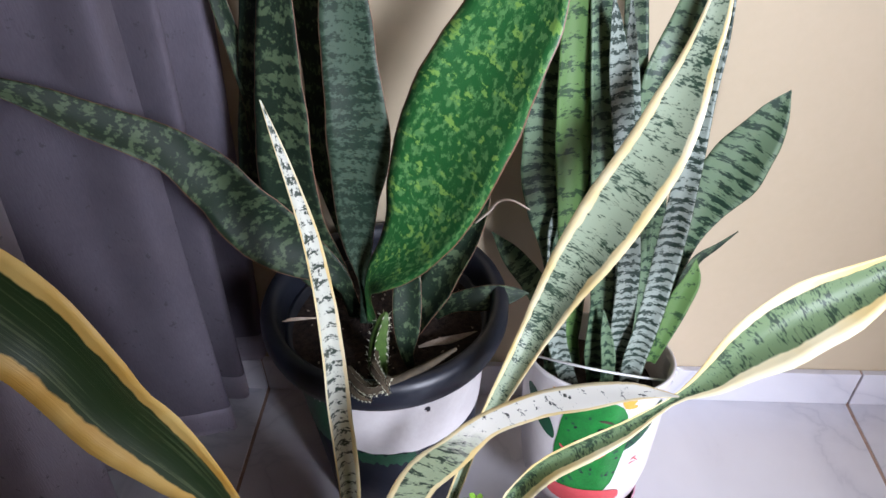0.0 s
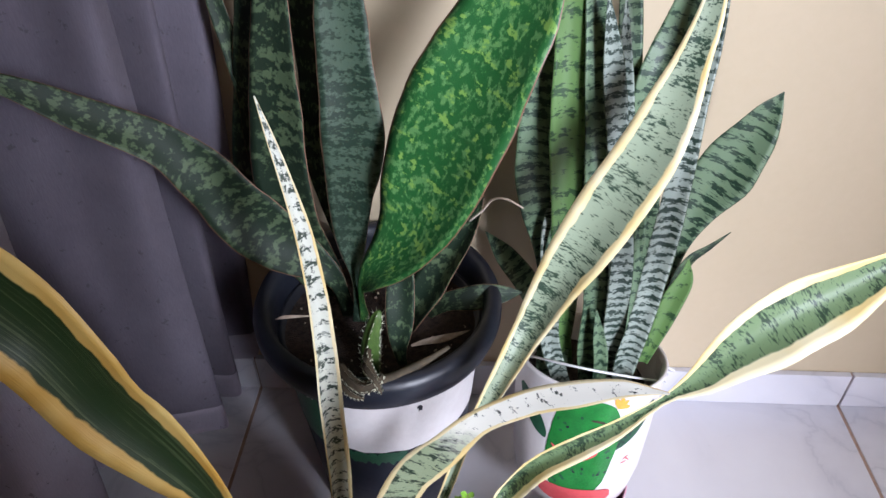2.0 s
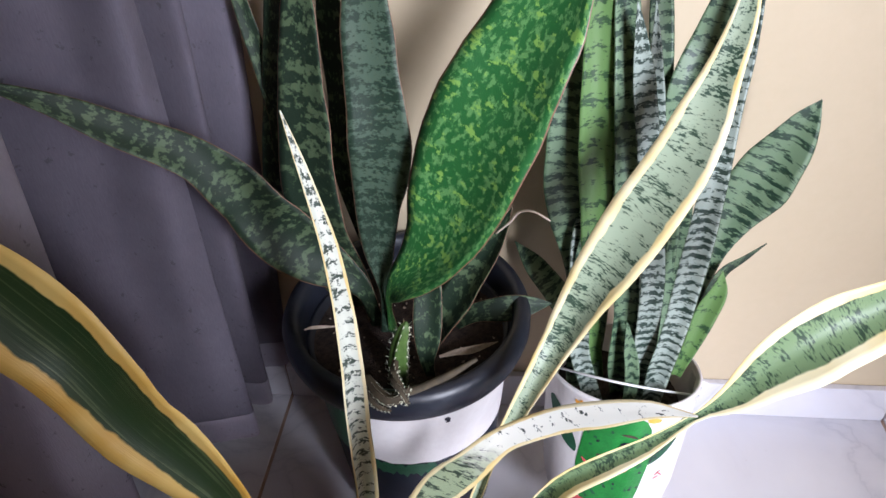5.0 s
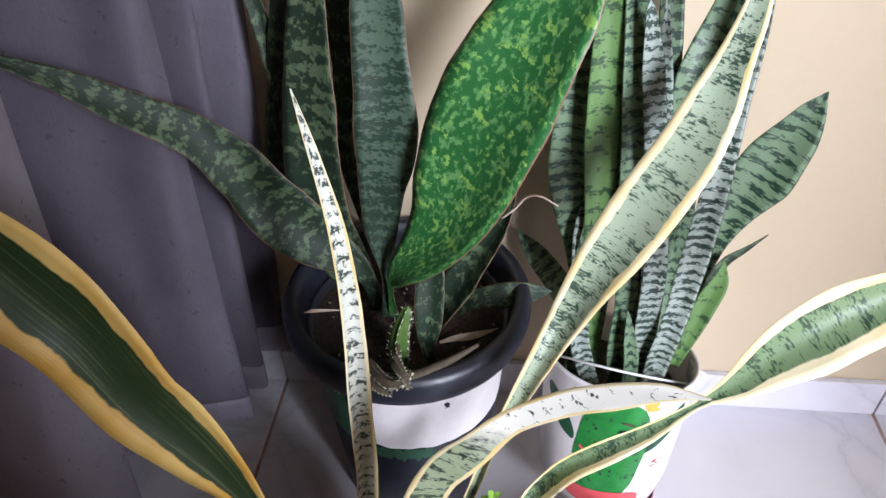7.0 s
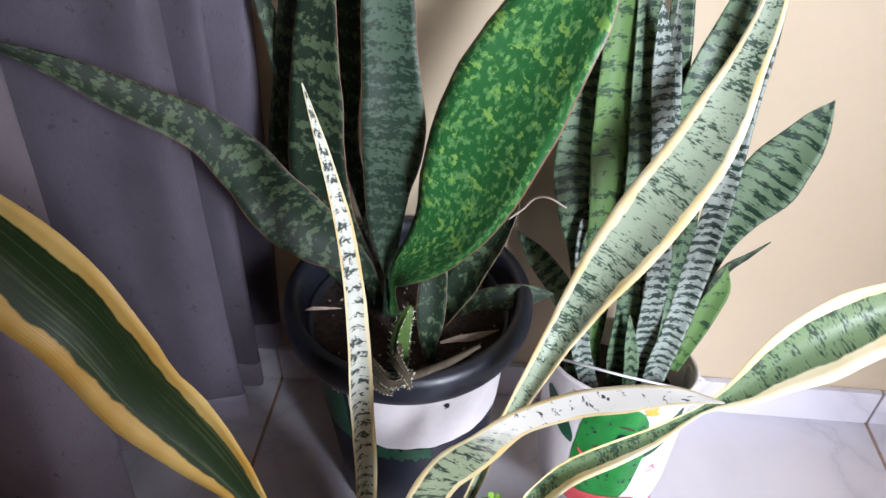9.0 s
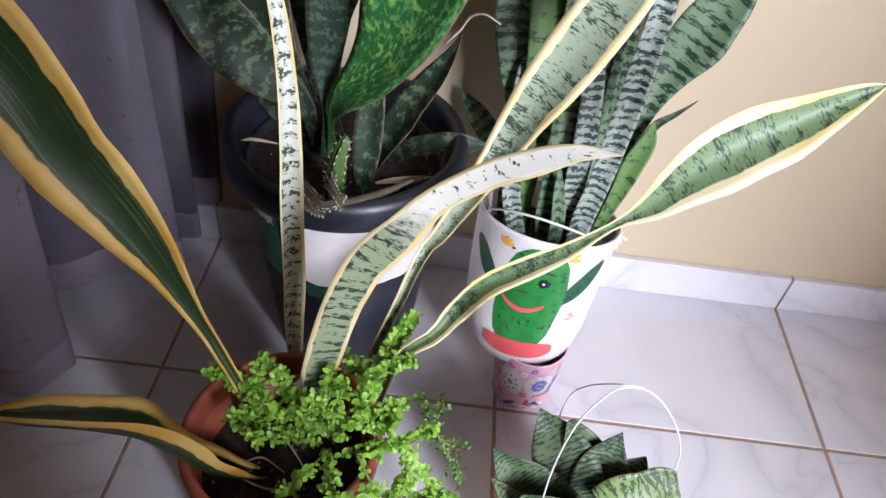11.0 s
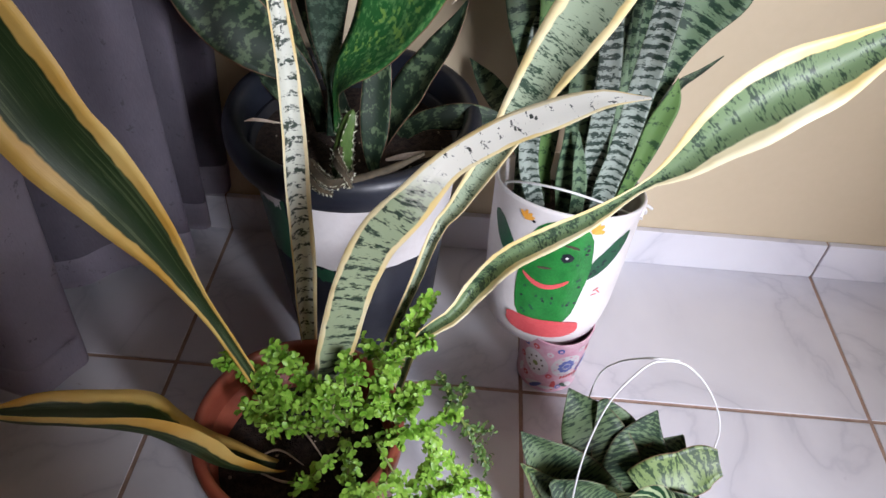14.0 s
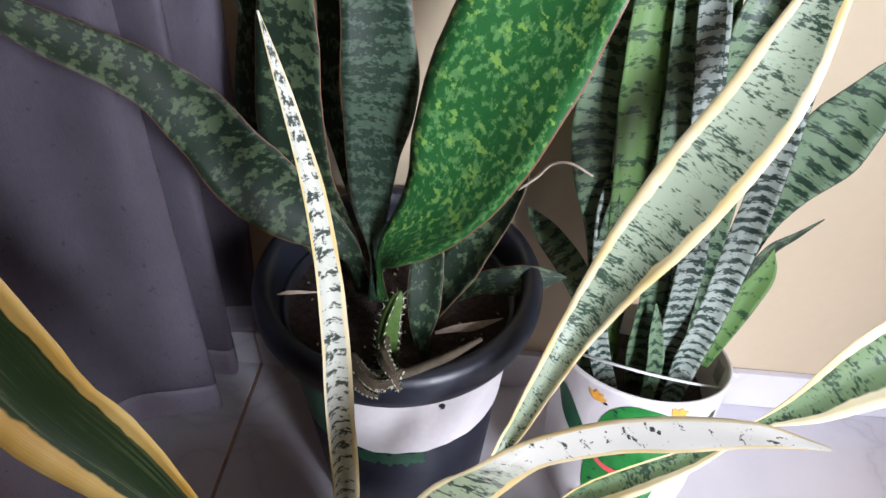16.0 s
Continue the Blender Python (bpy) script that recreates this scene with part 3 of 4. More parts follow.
leaf(snake_plant_banded, M_BAND, [(0.000, 0.130, 0.212, 0.020), (-0.017, 0.130, 0.350, 0.019), (-0.021, 0.135, 0.433, 0.029), (-0.026, 0.140, 0.505, 0.036), (-0.030, 0.145, 0.569, 0.034), (-0.033, 0.150, 0.628, 0.029), (-0.037, 0.150, 0.687, 0.019), (-0.039, 0.150, 0.727, 0.001)], cup=0.3, bright=1)
leaf(snake_plant_banded, M_BAND, [(-0.012, 0.135, 0.212, 0.020), (-0.036, 0.150, 0.365, 0.019), (-0.054, 0.155, 0.453, 0.036), (-0.057, 0.160, 0.512, 0.037), (-0.053, 0.165, 0.571, 0.031), (-0.049, 0.170, 0.620, 0.024), (-0.048, 0.170, 0.670, 0.002)], cup=0.3)
leaf(snake_plant_banded, M_BAND, [(0.025, 0.110, 0.208, 0.020), (0.017, 0.105, 0.268, 0.022), (0.018, 0.110, 0.335, 0.025), (0.012, 0.120, 0.415, 0.029), (0.004, 0.130, 0.499, 0.028), (-0.005, 0.140, 0.584, 0.026), (-0.013, 0.150, 0.658, 0.023), (-0.020, 0.150, 0.713, 0.014), (-0.024, 0.150, 0.747, 0.001)], cup=0.4)
leaf(snake_plant_banded, M_BAND, [(0.046, 0.095, 0.209, 0.020), (0.041, 0.095, 0.316, 0.025), (0.038, 0.100, 0.394, 0.025), (0.031, 0.110, 0.452, 0.024), (0.017, 0.120, 0.536, 0.022), (0.006, 0.130, 0.600, 0.021), (-0.003, 0.130, 0.646, 0.010), (-0.008, 0.130, 0.670, 0.001)], cup=0.3, pale=1)
leaf(snake_plant_banded, M_BAND, [(0.050, 0.135, 0.208, 0.020), (0.051, 0.150, 0.351, 0.019), (0.036, 0.170, 0.508, 0.026), (0.028, 0.170, 0.587, 0.024), (0.021, 0.180, 0.648, 0.022), (0.012, 0.180, 0.706, 0.012), (0.006, 0.180, 0.740, 0.001)], cup=0.3)
leaf(snake_plant_banded, M_BAND, [(0.060, 0.135, 0.209, 0.020), (0.060, 0.150, 0.377, 0.022), (0.051, 0.160, 0.501, 0.029), (0.049, 0.160, 0.575, 0.033), (0.064, 0.170, 0.621, 0.030), (0.073, 0.170, 0.661, 0.023), (0.083, 0.170, 0.704, 0.001)], cup=0.3)
leaf(snake_plant_banded, M_BAND, [(0.056, 0.085, 0.205, 0.020), (0.058, 0.085, 0.273, 0.027), (0.066, 0.090, 0.339, 0.027), (0.073, 0.100, 0.425, 0.030), (0.078, 0.110, 0.513, 0.026), (0.081, 0.120, 0.578, 0.021), (0.086, 0.130, 0.626, 0.018), (0.088, 0.135, 0.664, 0.012), (0.090, 0.140, 0.698, 0.001)], cup=0.5, pale=1)
leaf(snake_plant_banded, M_BAND, [(0.084, 0.125, 0.233, 0.016), (0.094, 0.135, 0.308, 0.018), (0.107, 0.155, 0.380, 0.024), (0.121, 0.165, 0.429, 0.046), (0.139, 0.166, 0.473, 0.064), (0.156, 0.166, 0.514, 0.052), (0.167, 0.165, 0.544, 0.030), (0.176, 0.165, 0.566, 0.001)], cup=0.35)
leaf(snake_plant_banded, M_BAND, [(0.085, 0.105, 0.251, 0.012), (0.095, 0.110, 0.296, 0.019), (0.101, 0.110, 0.342, 0.026), (0.108, 0.110, 0.375, 0.021), (0.108, 0.109, 0.404, 0.001)], cup=0.4, bright=1)
leaf(snake_plant_banded, M_BAND, [(0.001, 0.080, 0.203, 0.020), (-0.027, 0.100, 0.290, 0.023), (-0.029, 0.120, 0.358, 0.026), (-0.029, 0.140, 0.413, 0.031), (-0.022, 0.155, 0.454, 0.022), (-0.015, 0.165, 0.484, 0.001)], cup=0.4, pale=1)
leaf(snake_plant_banded, M_BAND, [(0.031, 0.075, 0.204, 0.014), (0.031, 0.085, 0.271, 0.017), (0.026, 0.090, 0.302, 0.015), (0.019, 0.095, 0.341, 0.002)], cup=0.4)
leaf(snake_plant_banded, M_BROAD, [(0.088, 0.120, 0.239, 0.011), (0.098, 0.122, 0.298, 0.014), (0.106, 0.130, 0.344, 0.015), (0.119, 0.138, 0.378, 0.011), (0.139, 0.142, 0.395, 0.006), (0.158, 0.145, 0.413, 0.001)], cup=0.4)
leaf(snake_plant_banded, M_BAND, [(-0.012, 0.120, 0.217, 0.014), (-0.028, 0.160, 0.268, 0.028), (-0.049, 0.190, 0.294, 0.032), (-0.077, 0.220, 0.315, 0.026), (-0.101, 0.240, 0.335, 0.001)], cup=0.4)
leaf(snake_plant_banded, M_BAND, [(-0.009, 0.120, 0.200, 0.019), (-0.005, 0.150, 0.314, 0.026), (-0.001, 0.155, 0.409, 0.026), (-0.008, 0.160, 0.510, 0.022), (-0.017, 0.165, 0.596, 0.016), (-0.024, 0.165, 0.658, 0.001)], cup=0.35)
leaf(snake_plant_banded, M_BAND, [(0.038, 0.115, 0.210, 0.019), (0.038, 0.140, 0.309, 0.025), (0.037, 0.145, 0.403, 0.026), (0.033, 0.150, 0.485, 0.024), (0.023, 0.155, 0.574, 0.019), (0.013, 0.160, 0.660, 0.001)], cup=0.35, pale=1)
leaf(snake_plant_banded, M_BAND, [(0.071, 0.115, 0.224, 0.017), (0.069, 0.140, 0.328, 0.023), (0.070, 0.150, 0.386, 0.024), (0.067, 0.160, 0.460, 0.022), (0.065, 0.165, 0.541, 0.001)], cup=0.35)
leaf(snake_plant_banded, M_BAND, [(-0.030, 0.105, 0.226, 0.015), (-0.032, 0.120, 0.305, 0.019), (-0.030, 0.130, 0.396, 0.019), (-0.030, 0.135, 0.445, 0.001)], cup=0.35)
leaf(snake_plant_rosette, M_ROSE, [(0.082, -0.190, 0.108, 0.047), (0.064, -0.175, 0.142, 0.068), (0.048, -0.155, 0.164, 0.065), (0.036, -0.135, 0.173, 0.042), (0.023, -0.120, 0.187, 0.002)], cup=0.35, wave=0.2)
leaf(snake_plant_rosette, M_ROSE, [(0.092, -0.180, 0.090, 0.042), (0.079, -0.160, 0.139, 0.064), (0.068, -0.145, 0.166, 0.048), (0.053, -0.135, 0.194, 0.011)], cup=0.35, wave=0.2)
leaf(snake_plant_rosette, M_ROSE, [(0.093, -0.185, 0.100, 0.052), (0.092, -0.170, 0.137, 0.071), (0.093, -0.158, 0.162, 0.058), (0.098, -0.150, 0.183, 0.027), (0.103, -0.145, 0.199, 0.002)], cup=0.35, wave=0.2)
leaf(snake_plant_rosette, M_ROSE, [(0.072, -0.195, 0.104, 0.046), (0.035, -0.190, 0.133, 0.064), (0.008, -0.185, 0.160, 0.054), (-0.010, -0.182, 0.180, 0.033), (-0.026, -0.180, 0.199, 0.001)], cup=0.35, wave=0.2)
leaf(snake_plant_rosette, M_ROSE, [(0.062, -0.200, 0.077, 0.030), (0.026, -0.200, 0.112, 0.041), (0.003, -0.200, 0.143, 0.032), (-0.012, -0.200, 0.163, 0.014), (-0.024, -0.200, 0.178, 0.001)], cup=0.3, bright=1, wave=0.2)
leaf(snake_plant_rosette, M_ROSE, [(0.093, -0.195, 0.142, 0.044), (0.111, -0.190, 0.156, 0.052), (0.131, -0.185, 0.160, 0.051), (0.147, -0.180, 0.170, 0.043), (0.162, -0.178, 0.175, 0.027)], cup=0.25, bright=1, wave=0.2)
leaf(snake_plant_rosette, M_ROSE, [(0.064, -0.210, 0.133, 0.033), (0.038, -0.212, 0.152, 0.046), (0.018, -0.214, 0.167, 0.039), (0.003, -0.215, 0.178, 0.009)], cup=0.4, wave=0.15, face=(-0.1, -0.75, 0.6))
leaf(snake_plant_rosette, M_ROSE, [(0.103, -0.210, 0.118, 0.033), (0.118, -0.220, 0.131, 0.049), (0.134, -0.225, 0.141, 0.047), (0.149, -0.230, 0.145, 0.024), (0.166, -0.235, 0.148, 0.001)], cup=0.35, wave=0.2)
leaf(snake_plant_rosette, M_ROSE, [(0.106, -0.215, 0.106, 0.028), (0.127, -0.225, 0.102, 0.043), (0.146, -0.230, 0.098, 0.033), (0.163, -0.230, 0.102, 0.005)], cup=0.3, wave=0.1)
leaf(snake_plant_rosette, M_ROSE, [(0.074, -0.215, 0.112, 0.033), (0.067, -0.225, 0.096, 0.051), (0.056, -0.230, 0.085, 0.046), (0.042, -0.235, 0.082, 0.010)], cup=0.35, wave=0.2)
leaf(snake_plant_rosette, M_ROSE, [(0.079, -0.220, 0.123, 0.033), (0.084, -0.230, 0.111, 0.068), (0.089, -0.240, 0.098, 0.054), (0.091, -0.245, 0.087, 0.017)], cup=0.3, wave=0.15)
leaf(snake_plant_rosette, M_ROSE, [(0.082, -0.230, 0.134, 0.026), (0.087, -0.255, 0.139, 0.050), (0.089, -0.278, 0.150, 0.051), (0.095, -0.288, 0.146, 0.032)], cup=0.3, bright=1, wave=0.2)
leaf(snake_plant_rosette, M_ROSE, [(0.064, -0.205, 0.134, 0.039), (0.078, -0.210, 0.147, 0.056), (0.088, -0.220, 0.168, 0.057), (0.096, -0.230, 0.190, 0.052), (0.106, -0.235, 0.197, 0.038)], cup=0.55, pale=1, wave=0.12)
leaf(snake_plant_rosette, M_ROSE, [(0.085, -0.200, 0.100, 0.034), (0.118, -0.205, 0.122, 0.052), (0.138, -0.208, 0.134, 0.046), (0.156, -0.206, 0.140, 0.003)], cup=0.35, wave=0.15)
leaf(snake_plant_rosette, M_ROSE, [(0.090, -0.205, 0.100, 0.030), (0.112, -0.236, 0.112, 0.050), (0.122, -0.254, 0.118, 0.040), (0.132, -0.270, 0.118, 0.003)], cup=0.3, wave=0.15)
leaf(snake_plant_rosette, M_ROSE, [(0.076, -0.205, 0.100, 0.030), (0.052, -0.236, 0.112, 0.048), (0.042, -0.250, 0.118, 0.038), (0.034, -0.262, 0.120, 0.003)], cup=0.3, wave=0.15)
leaf(snake_plant_rosette, M_ROSE, [(0.088, -0.190, 0.105, 0.034), (0.112, -0.170, 0.140, 0.050), (0.124, -0.160, 0.158, 0.040), (0.134, -0.152, 0.172, 0.003)], cup=0.35, wave=0.15)
# -- end blades --

# ---- details of the black pot ----
def shell(profile, a0, a1, lift, low, high, name, material, parent, wobble=0.004, seed=1.0, n=48, rows=10):
    """A coat of paint on a round pot: from angle a0 to a1 and from height low to high, with an uneven border."""
    bm = bmesh.new()
    zs = [z for _, z in profile]
    grid = []
    for i in range(n + 1):
        a = radians(a0 + (a1 - a0) * i / n)
        z0 = low + wobble * noise.noise(Vector((i * 0.35, seed, 0)))
        z1 = high + wobble * noise.noise(Vector((i * 0.35, seed, 5)))
        col = []
        for j in range(rows + 1):
            z = z0 + (z1 - z0) * j / rows
            da = radians(2.0) * noise.noise(Vector((j * 0.6, seed, 9 + (i > n / 2)))) if i in (0, n) else 0
            r = float(np.interp(z, zs, [q for q, _ in profile])) + lift
            col.append(bm.verts.new((r * math.cos(a + da), r * math.sin(a + da), z)))
        grid.append(col)
    for i in range(n):
        for j in range(rows):
            bm.faces.new((grid[i][j], grid[i + 1][j], grid[i + 1][j + 1], grid[i][j + 1]))
    return part(name, bm, material, parent)


DARK_WALL = [(0.094, 0.005), (0.118, 0.3)]
tagged(shell(DARK_WALL, -118, 30, 0.0012, 0.186, 0.292, "white_paint", M_WHITE, dark_pot, 0.004, 2.0), "matt white painted band")
tagged(shell(DARK_WALL, -172, -121, 0.0009, 0.175, 0.285, "green_paint", M_DKGREEN, dark_pot, 0.014, 4.0), "peeling dark green paint")
tagged(shell(DARK_WALL, -150, -124, 0.0014, 0.26, 0.292, "white_paint", M_WHITE, dark_pot, 0.012, 6.0), "matt white painted band")
tagged(shell(DARK_WALL, -120, -70, 0.0009, 0.162, 0.184, "green_paint", M_DKGREEN, dark_pot, 0.01, 8.0), "peeling dark green paint")
tagged(shell(DARK_WALL, -64, -61, 0.0018, 0.257, 0.266, "chip", M_BLACK, dark_pot, 0.002, 3.0, 4, 3), "dark chip in the paint")


def cactus(points, radius, spines, seed, skin=None):
    """A small ribbed cactus stem with rows of short pale spines."""
    rnd = random.Random(seed)
    ob = thing("cactus", points[0], "small ribbed green cactus with pale spines in the black pot", "cactus", "small cacti")
    o = Vector(points[0])
    line = glide(points, 26)
    bm, sp, rings = bmesh.new(), bmesh.new(), []
    for k, row in enumerate(line):
        t = Vector(line[min(k + 1, 25)] - line[max(k - 1, 0)]).normalized()
        a = t.cross(Vector((0, 1, 0.2))).normalized()
        b = a.cross(t)
        q = k / 25
        r = radius * (0.75 + 0.35 * math.sin(math.pi * min(q * 1.2, 1))) * (1 if q < 0.8 else math.sqrt(max(1 - ((q - 0.8) / 0.2) ** 2, 0.02)))
        ring = []
        for j in range(20):
            ang = 2 * math.pi * j / 20
            rr = r * (1 + 0.22 * math.cos(5 * ang))
            d = a * math.cos(ang) + b * math.sin(ang)
            ring.append(bm.verts.new(Vector(row) - o + d * rr))
            if j % 4 == 0 and k % 2 == 0 and q > 0.1:
                for s in range(spines):
                    tip = Vector(row) - o + (d + t * rnd.uniform(-0.7, 0.7) + a.cross(d) * rnd.uniform(-0.6, 0.6)).normalized() * (rr + radius * 0.5)
                    c = Vector(row) - o + d * rr * 0.97
                    w = t * 0.0006
                    v = a * 0.0006
                    m0 = [sp.verts.new(c + w), sp.verts.new(c - w + v), sp.verts.new(c - w - v), sp.verts.new(tip)]
                    for f in ((0, 1, 3), (1, 2, 3), (2, 0, 3)):
                        sp.faces.new([m0[i] for i in f])
        rings.append(ring)
    for p, q in zip(rings[:-1], rings[1:]):
        for j in range(20):
            bm.faces.new((p[j], p[(j + 1) % 20], q[(j + 1) % 20], q[j]))
    bm.faces.new(rings[0][::-1]), bm.faces.new(rings[-1])
    part("stem", bm, skin or M_CACTUS, ob)
    tagged(part("spine_coat", sp, M_SPINE, ob), "short pale spines", kind="stuff")
    return ob


cactus([(-0.221, 0.041, 0.252), (-0.222, 0.042, 0.306), (-0.218, 0.045, 0.347), (-0.210, 0.050, 0.376)], 0.0085, 2, 3)
cactus([(-0.251, -0.004, 0.342), (-0.240, -0.020, 0.343), (-0.230, -0.028, 0.338), (-0.217, -0.031, 0.335)], 0.0032, 3, 9, M_TWIG)
cactus([(-0.244, -0.004, 0.352), (-0.233, -0.018, 0.348), (-0.220, -0.026, 0.345), (-0.208, -0.024, 0.347), (-0.200, -0.012, 0.350)], 0.0045, 3, 5, M_TWIG)
cactus([(-0.218, 0.014, 0.356), (-0.216, -0.006, 0.355), (-0.208, -0.020, 0.352), (-0.200, -0.030, 0.343)], 0.0038, 3, 7, M_TWIG)

twig = thing("dry_twig", (-0.204, -0.007, 0.331), "dry brown stick lying across the black pot's rim", "twig")
tw = tube(bmesh.new(), [(-0.047, -0.012, 0.004), (0.0, 0.0, 0.003), (0.036, 0.02, 0.006), (0.066, 0.04, 0.012)], [0.0045, 0.005, 0.004, 0.002])
part("stick", tw, M_TWIG, twig)


def dry_leaf(points, label):
    ob = thing("dry_leaf", points[0][:3], label, "dry leaf", "fallen dry leaves")
    leaf(ob, M_DRY, points, cup=0.5, steps=18, across=4, name="blade")


dry_leaf([(-0.182, 0.075, 0.299, 0.003), (-0.166, 0.081, 0.300, 0.007), (-0.146, 0.087, 0.300, 0.009), (-0.118, 0.103, 0.297, 0.001)], "pale dry pointed leaf lying on the black pot's soil")
dry_leaf([(-0.329, 0.073, 0.336, 0.001), (-0.318, 0.076, 0.337, 0.004), (-0.295, 0.094, 0.322, 0.001)], "thin pale dry leaf lying in the black pot")
stem = thing("dry_leaf", (-0.108, 0.04, 0.511), "thin pale curled dry leaf hanging off a broad blade", "dry leaf")
part("stalk", tube(bmesh.new(), [(-0.012, 0.01, -0.02), (0, 0, 0), (0.008, -0.010, 0.018), (0.019, -0.020, 0.026), (0.033, -0.030, 0.024)], [0.001, 0.0012, 0.0011, 0.001, 0.0007], 6), M_DRY, stem)

# ---- bucket on its tin ----
tin = thing("tin_can", (0.034, 0.041, 0), "small pink patterned tin standing on the floor under the bucket", "tin can")
M_TIN = plain("pink_print", (0.66, 0.3, 0.42), (0.75, 0.55, 0.62), 60, 0.35, fine=3)
M_LILAC = plain("pale_print", (0.62, 0.6, 0.62), (0.72, 0.7, 0.7), 50, 0.4)
TIN_WALL = [(0.0385, 0.004), (0.0446, 0.103)]
part("body", turned([(0, 0), (0.0372, 0), (0.0392, 0.002), (0.0385, 0.004), (0.0446, 0.103), (0.0452, 0.1045), (0.0446, 0.106), (0.0432, 0.105), (0.0372, 0.006), (0, 0.006)]), M_TIN, tin)

bucket = thing("bucket", (0.016, 0.071, 0.085), "white-painted plastic bucket with a painted cactus picture", "bucket")
bucket.rotation_euler = (radians(-14.4), radians(3.5), 0)
BUCKET_WALL = [(0.06, -0.012), (0.0715, 0.006), (0.0785, 0.04), (0.083, 0.1), (0.0865, 0.172)]
part("body", turned([(0, -0.016), (0.052, -0.016), (0.06, -0.012), (0.0715, 0.006), (0.0785, 0.04), (0.083, 0.1), (0.0863, 0.172), (0.0876, 0.174), (0.0879, 0.178), (0.0862, 0.1795), (0.0838, 0.178), (0.0808, 0.1), (0.0755, 0.04), (0.068, 0.012), (0.054, 0.0), (0, 0.0)], 80), M_WHITE, bucket)


def blob(name, thing_at, wall, s, h, a, b, turn, material, lift=0.0007, power=2.0, wob=0.0, bend=0.0, label="", seed=0.0):
    """A painted spot on a round wall: centre (s along the round, h up), half sizes a and b, turned by degrees. s is counted from the front."""
    bm = bmesh.new()
    hs, rs = [z for _, z in wall], [r for r, _ in wall]
    ct, st = math.cos(radians(turn)), math.sin(radians(turn))

    def at(u, v):
        v += bend * u * u
        x, y = s + u * ct - v * st, h + u * st + v * ct
        r = float(np.interp(y, hs, rs))
        f = (x + 0.009) / 0.082 if wall is BUCKET_WALL else x / 0.042
        return ((r + lift) * math.sin(f), -(r + lift) * math.cos(f), y)

    rings = [[bm.verts.new(at(0, 0))]]
    for i in range(1, 7):
        ring = []
        for k in range(32):
            ang = 2 * math.pi * k / 32
            c, d = math.cos(ang), math.sin(ang)
            q = (abs(c) ** power + abs(d) ** power) ** (-1 / power) * i / 6
            q *= 1 + wob * noise.noise(Vector((c * 1.7 + seed, d * 1.7, seed)))
            ring.append(bm.verts.new(at(a * c * q, b * d * q)))
        rings.append(ring)
    for k in range(32):
        j = (k + 1) % 32
        bm.faces.new((rings[0][0], rings[1][k], rings[1][j]))
        for i in range(1, 6):
            bm.faces.new((rings[i][k], rings[i + 1][k], rings[i + 1][j], rings[i][j]))
    return part(name, bm, material, thing_at, label)


W = BUCKET_WALL
picture = blob("painted_cactus", bucket, W, -0.0225, 0.097, 0.0385, 0.071, -5, M_GREEN, 0.0007, 3.2, 0.07, label="bright green painted cactus body", seed=2)
blob("painted_arm", bucket, W, 0.036, 0.126, 0.037, 0.0105, 50, M_DKGREEN, 0.0005, 2.0, 0.12, label="darker green painted cactus arm", seed=5)
blob("painted_arm", bucket, W, -0.087, 0.125, 0.034, 0.0115, 130, M_DKGREEN, 0.0005, 2.0, 0.12, label="darker green painted cactus arm", seed=6)
blob("painted_pot", bucket, W, -0.0215, 0.0225, 0.048, 0.0135, 2, M_RED, 0.0016, 3.4, 0.08, bend=1.6, label="coral red painted flower pot", seed=7)
for s, h, turns, q in ((-0.063, 0.162, (50, 90, 130, 20), 0.0075), (0.009, 0.163, (40, 75, 110, 0), 0.0095)):
    for t in turns:
        blob("painted_petal", bucket, W, s + q * 0.6 * math.cos(radians(t)), h + q * 0.6 * math.sin(radians(t)) - 0.002, q * 0.8, q * 0.3, t, M_ORANGE, 0.0009, 2.0, 0.2, label="orange painted petal", seed=t)
blob("painted_smile", bucket, W, -0.0285, 0.0835, 0.0255, 0.0032, 2, M_RED, 0.0016, 4.0, 0.1, bend=18.0, label="red painted curved line", seed=9)
blob("painted_line", bucket, W, -0.033, 0.108, 0.008, 0.0016, 8, M_TWIG, 0.0016, 2.0, 0.2, label="brown painted dash", seed=10)
blob("painted_line", bucket, W, -0.008, 0.1405, 0.0085, 0.0017, -12, M_TWIG, 0.0016, 2.0, 0.2, bend=-12, label="brown painted dash", seed=11)
blob("painted_spot", bucket, W, -0.0116, 0.1255, 0.0075, 0.0062, 20, M_BLACK, 0.0015, 1.4, 0.5, label="black painted spot", seed=12)
blob("painted_spot", bucket, W, -0.0118, 0.1258, 0.0016, 0.0014, 0, M_WHITE, 0.0021, label="white painted dot", seed=12)
for s_, h_, t_ in ((0.034, 0.083, 30), (0.038, 0.079, -40), (0.033, 0.076, 10)):
    blob("painted_line", bucket, W, s_, h_, 0.005, 0.0008, t_, M_RED, 0.0009, 2.0, 0.3, label="thin red painted squiggle", seed=h_)
rnd = random.Random(11)
for k in range(46):
    s, h = rnd.uniform(-0.056, 0.011), rnd.uniform(0.04, 0.162)
    if abs(s + 0.0285) < 0.03 and 0.078 < h < 0.112 or math.hypot(s + 0.0116, h - 0.1255) < 0.012 or abs(s + 0.0225) > 0.034:
        continue
    blob("painted_dot", bucket, W, s, h, 0.0021, 0.0015, rnd.uniform(0, 180), M_DKGREEN if k % 3 else M_BLACK, 0.0013, 2.0, 0.3, seed=k)
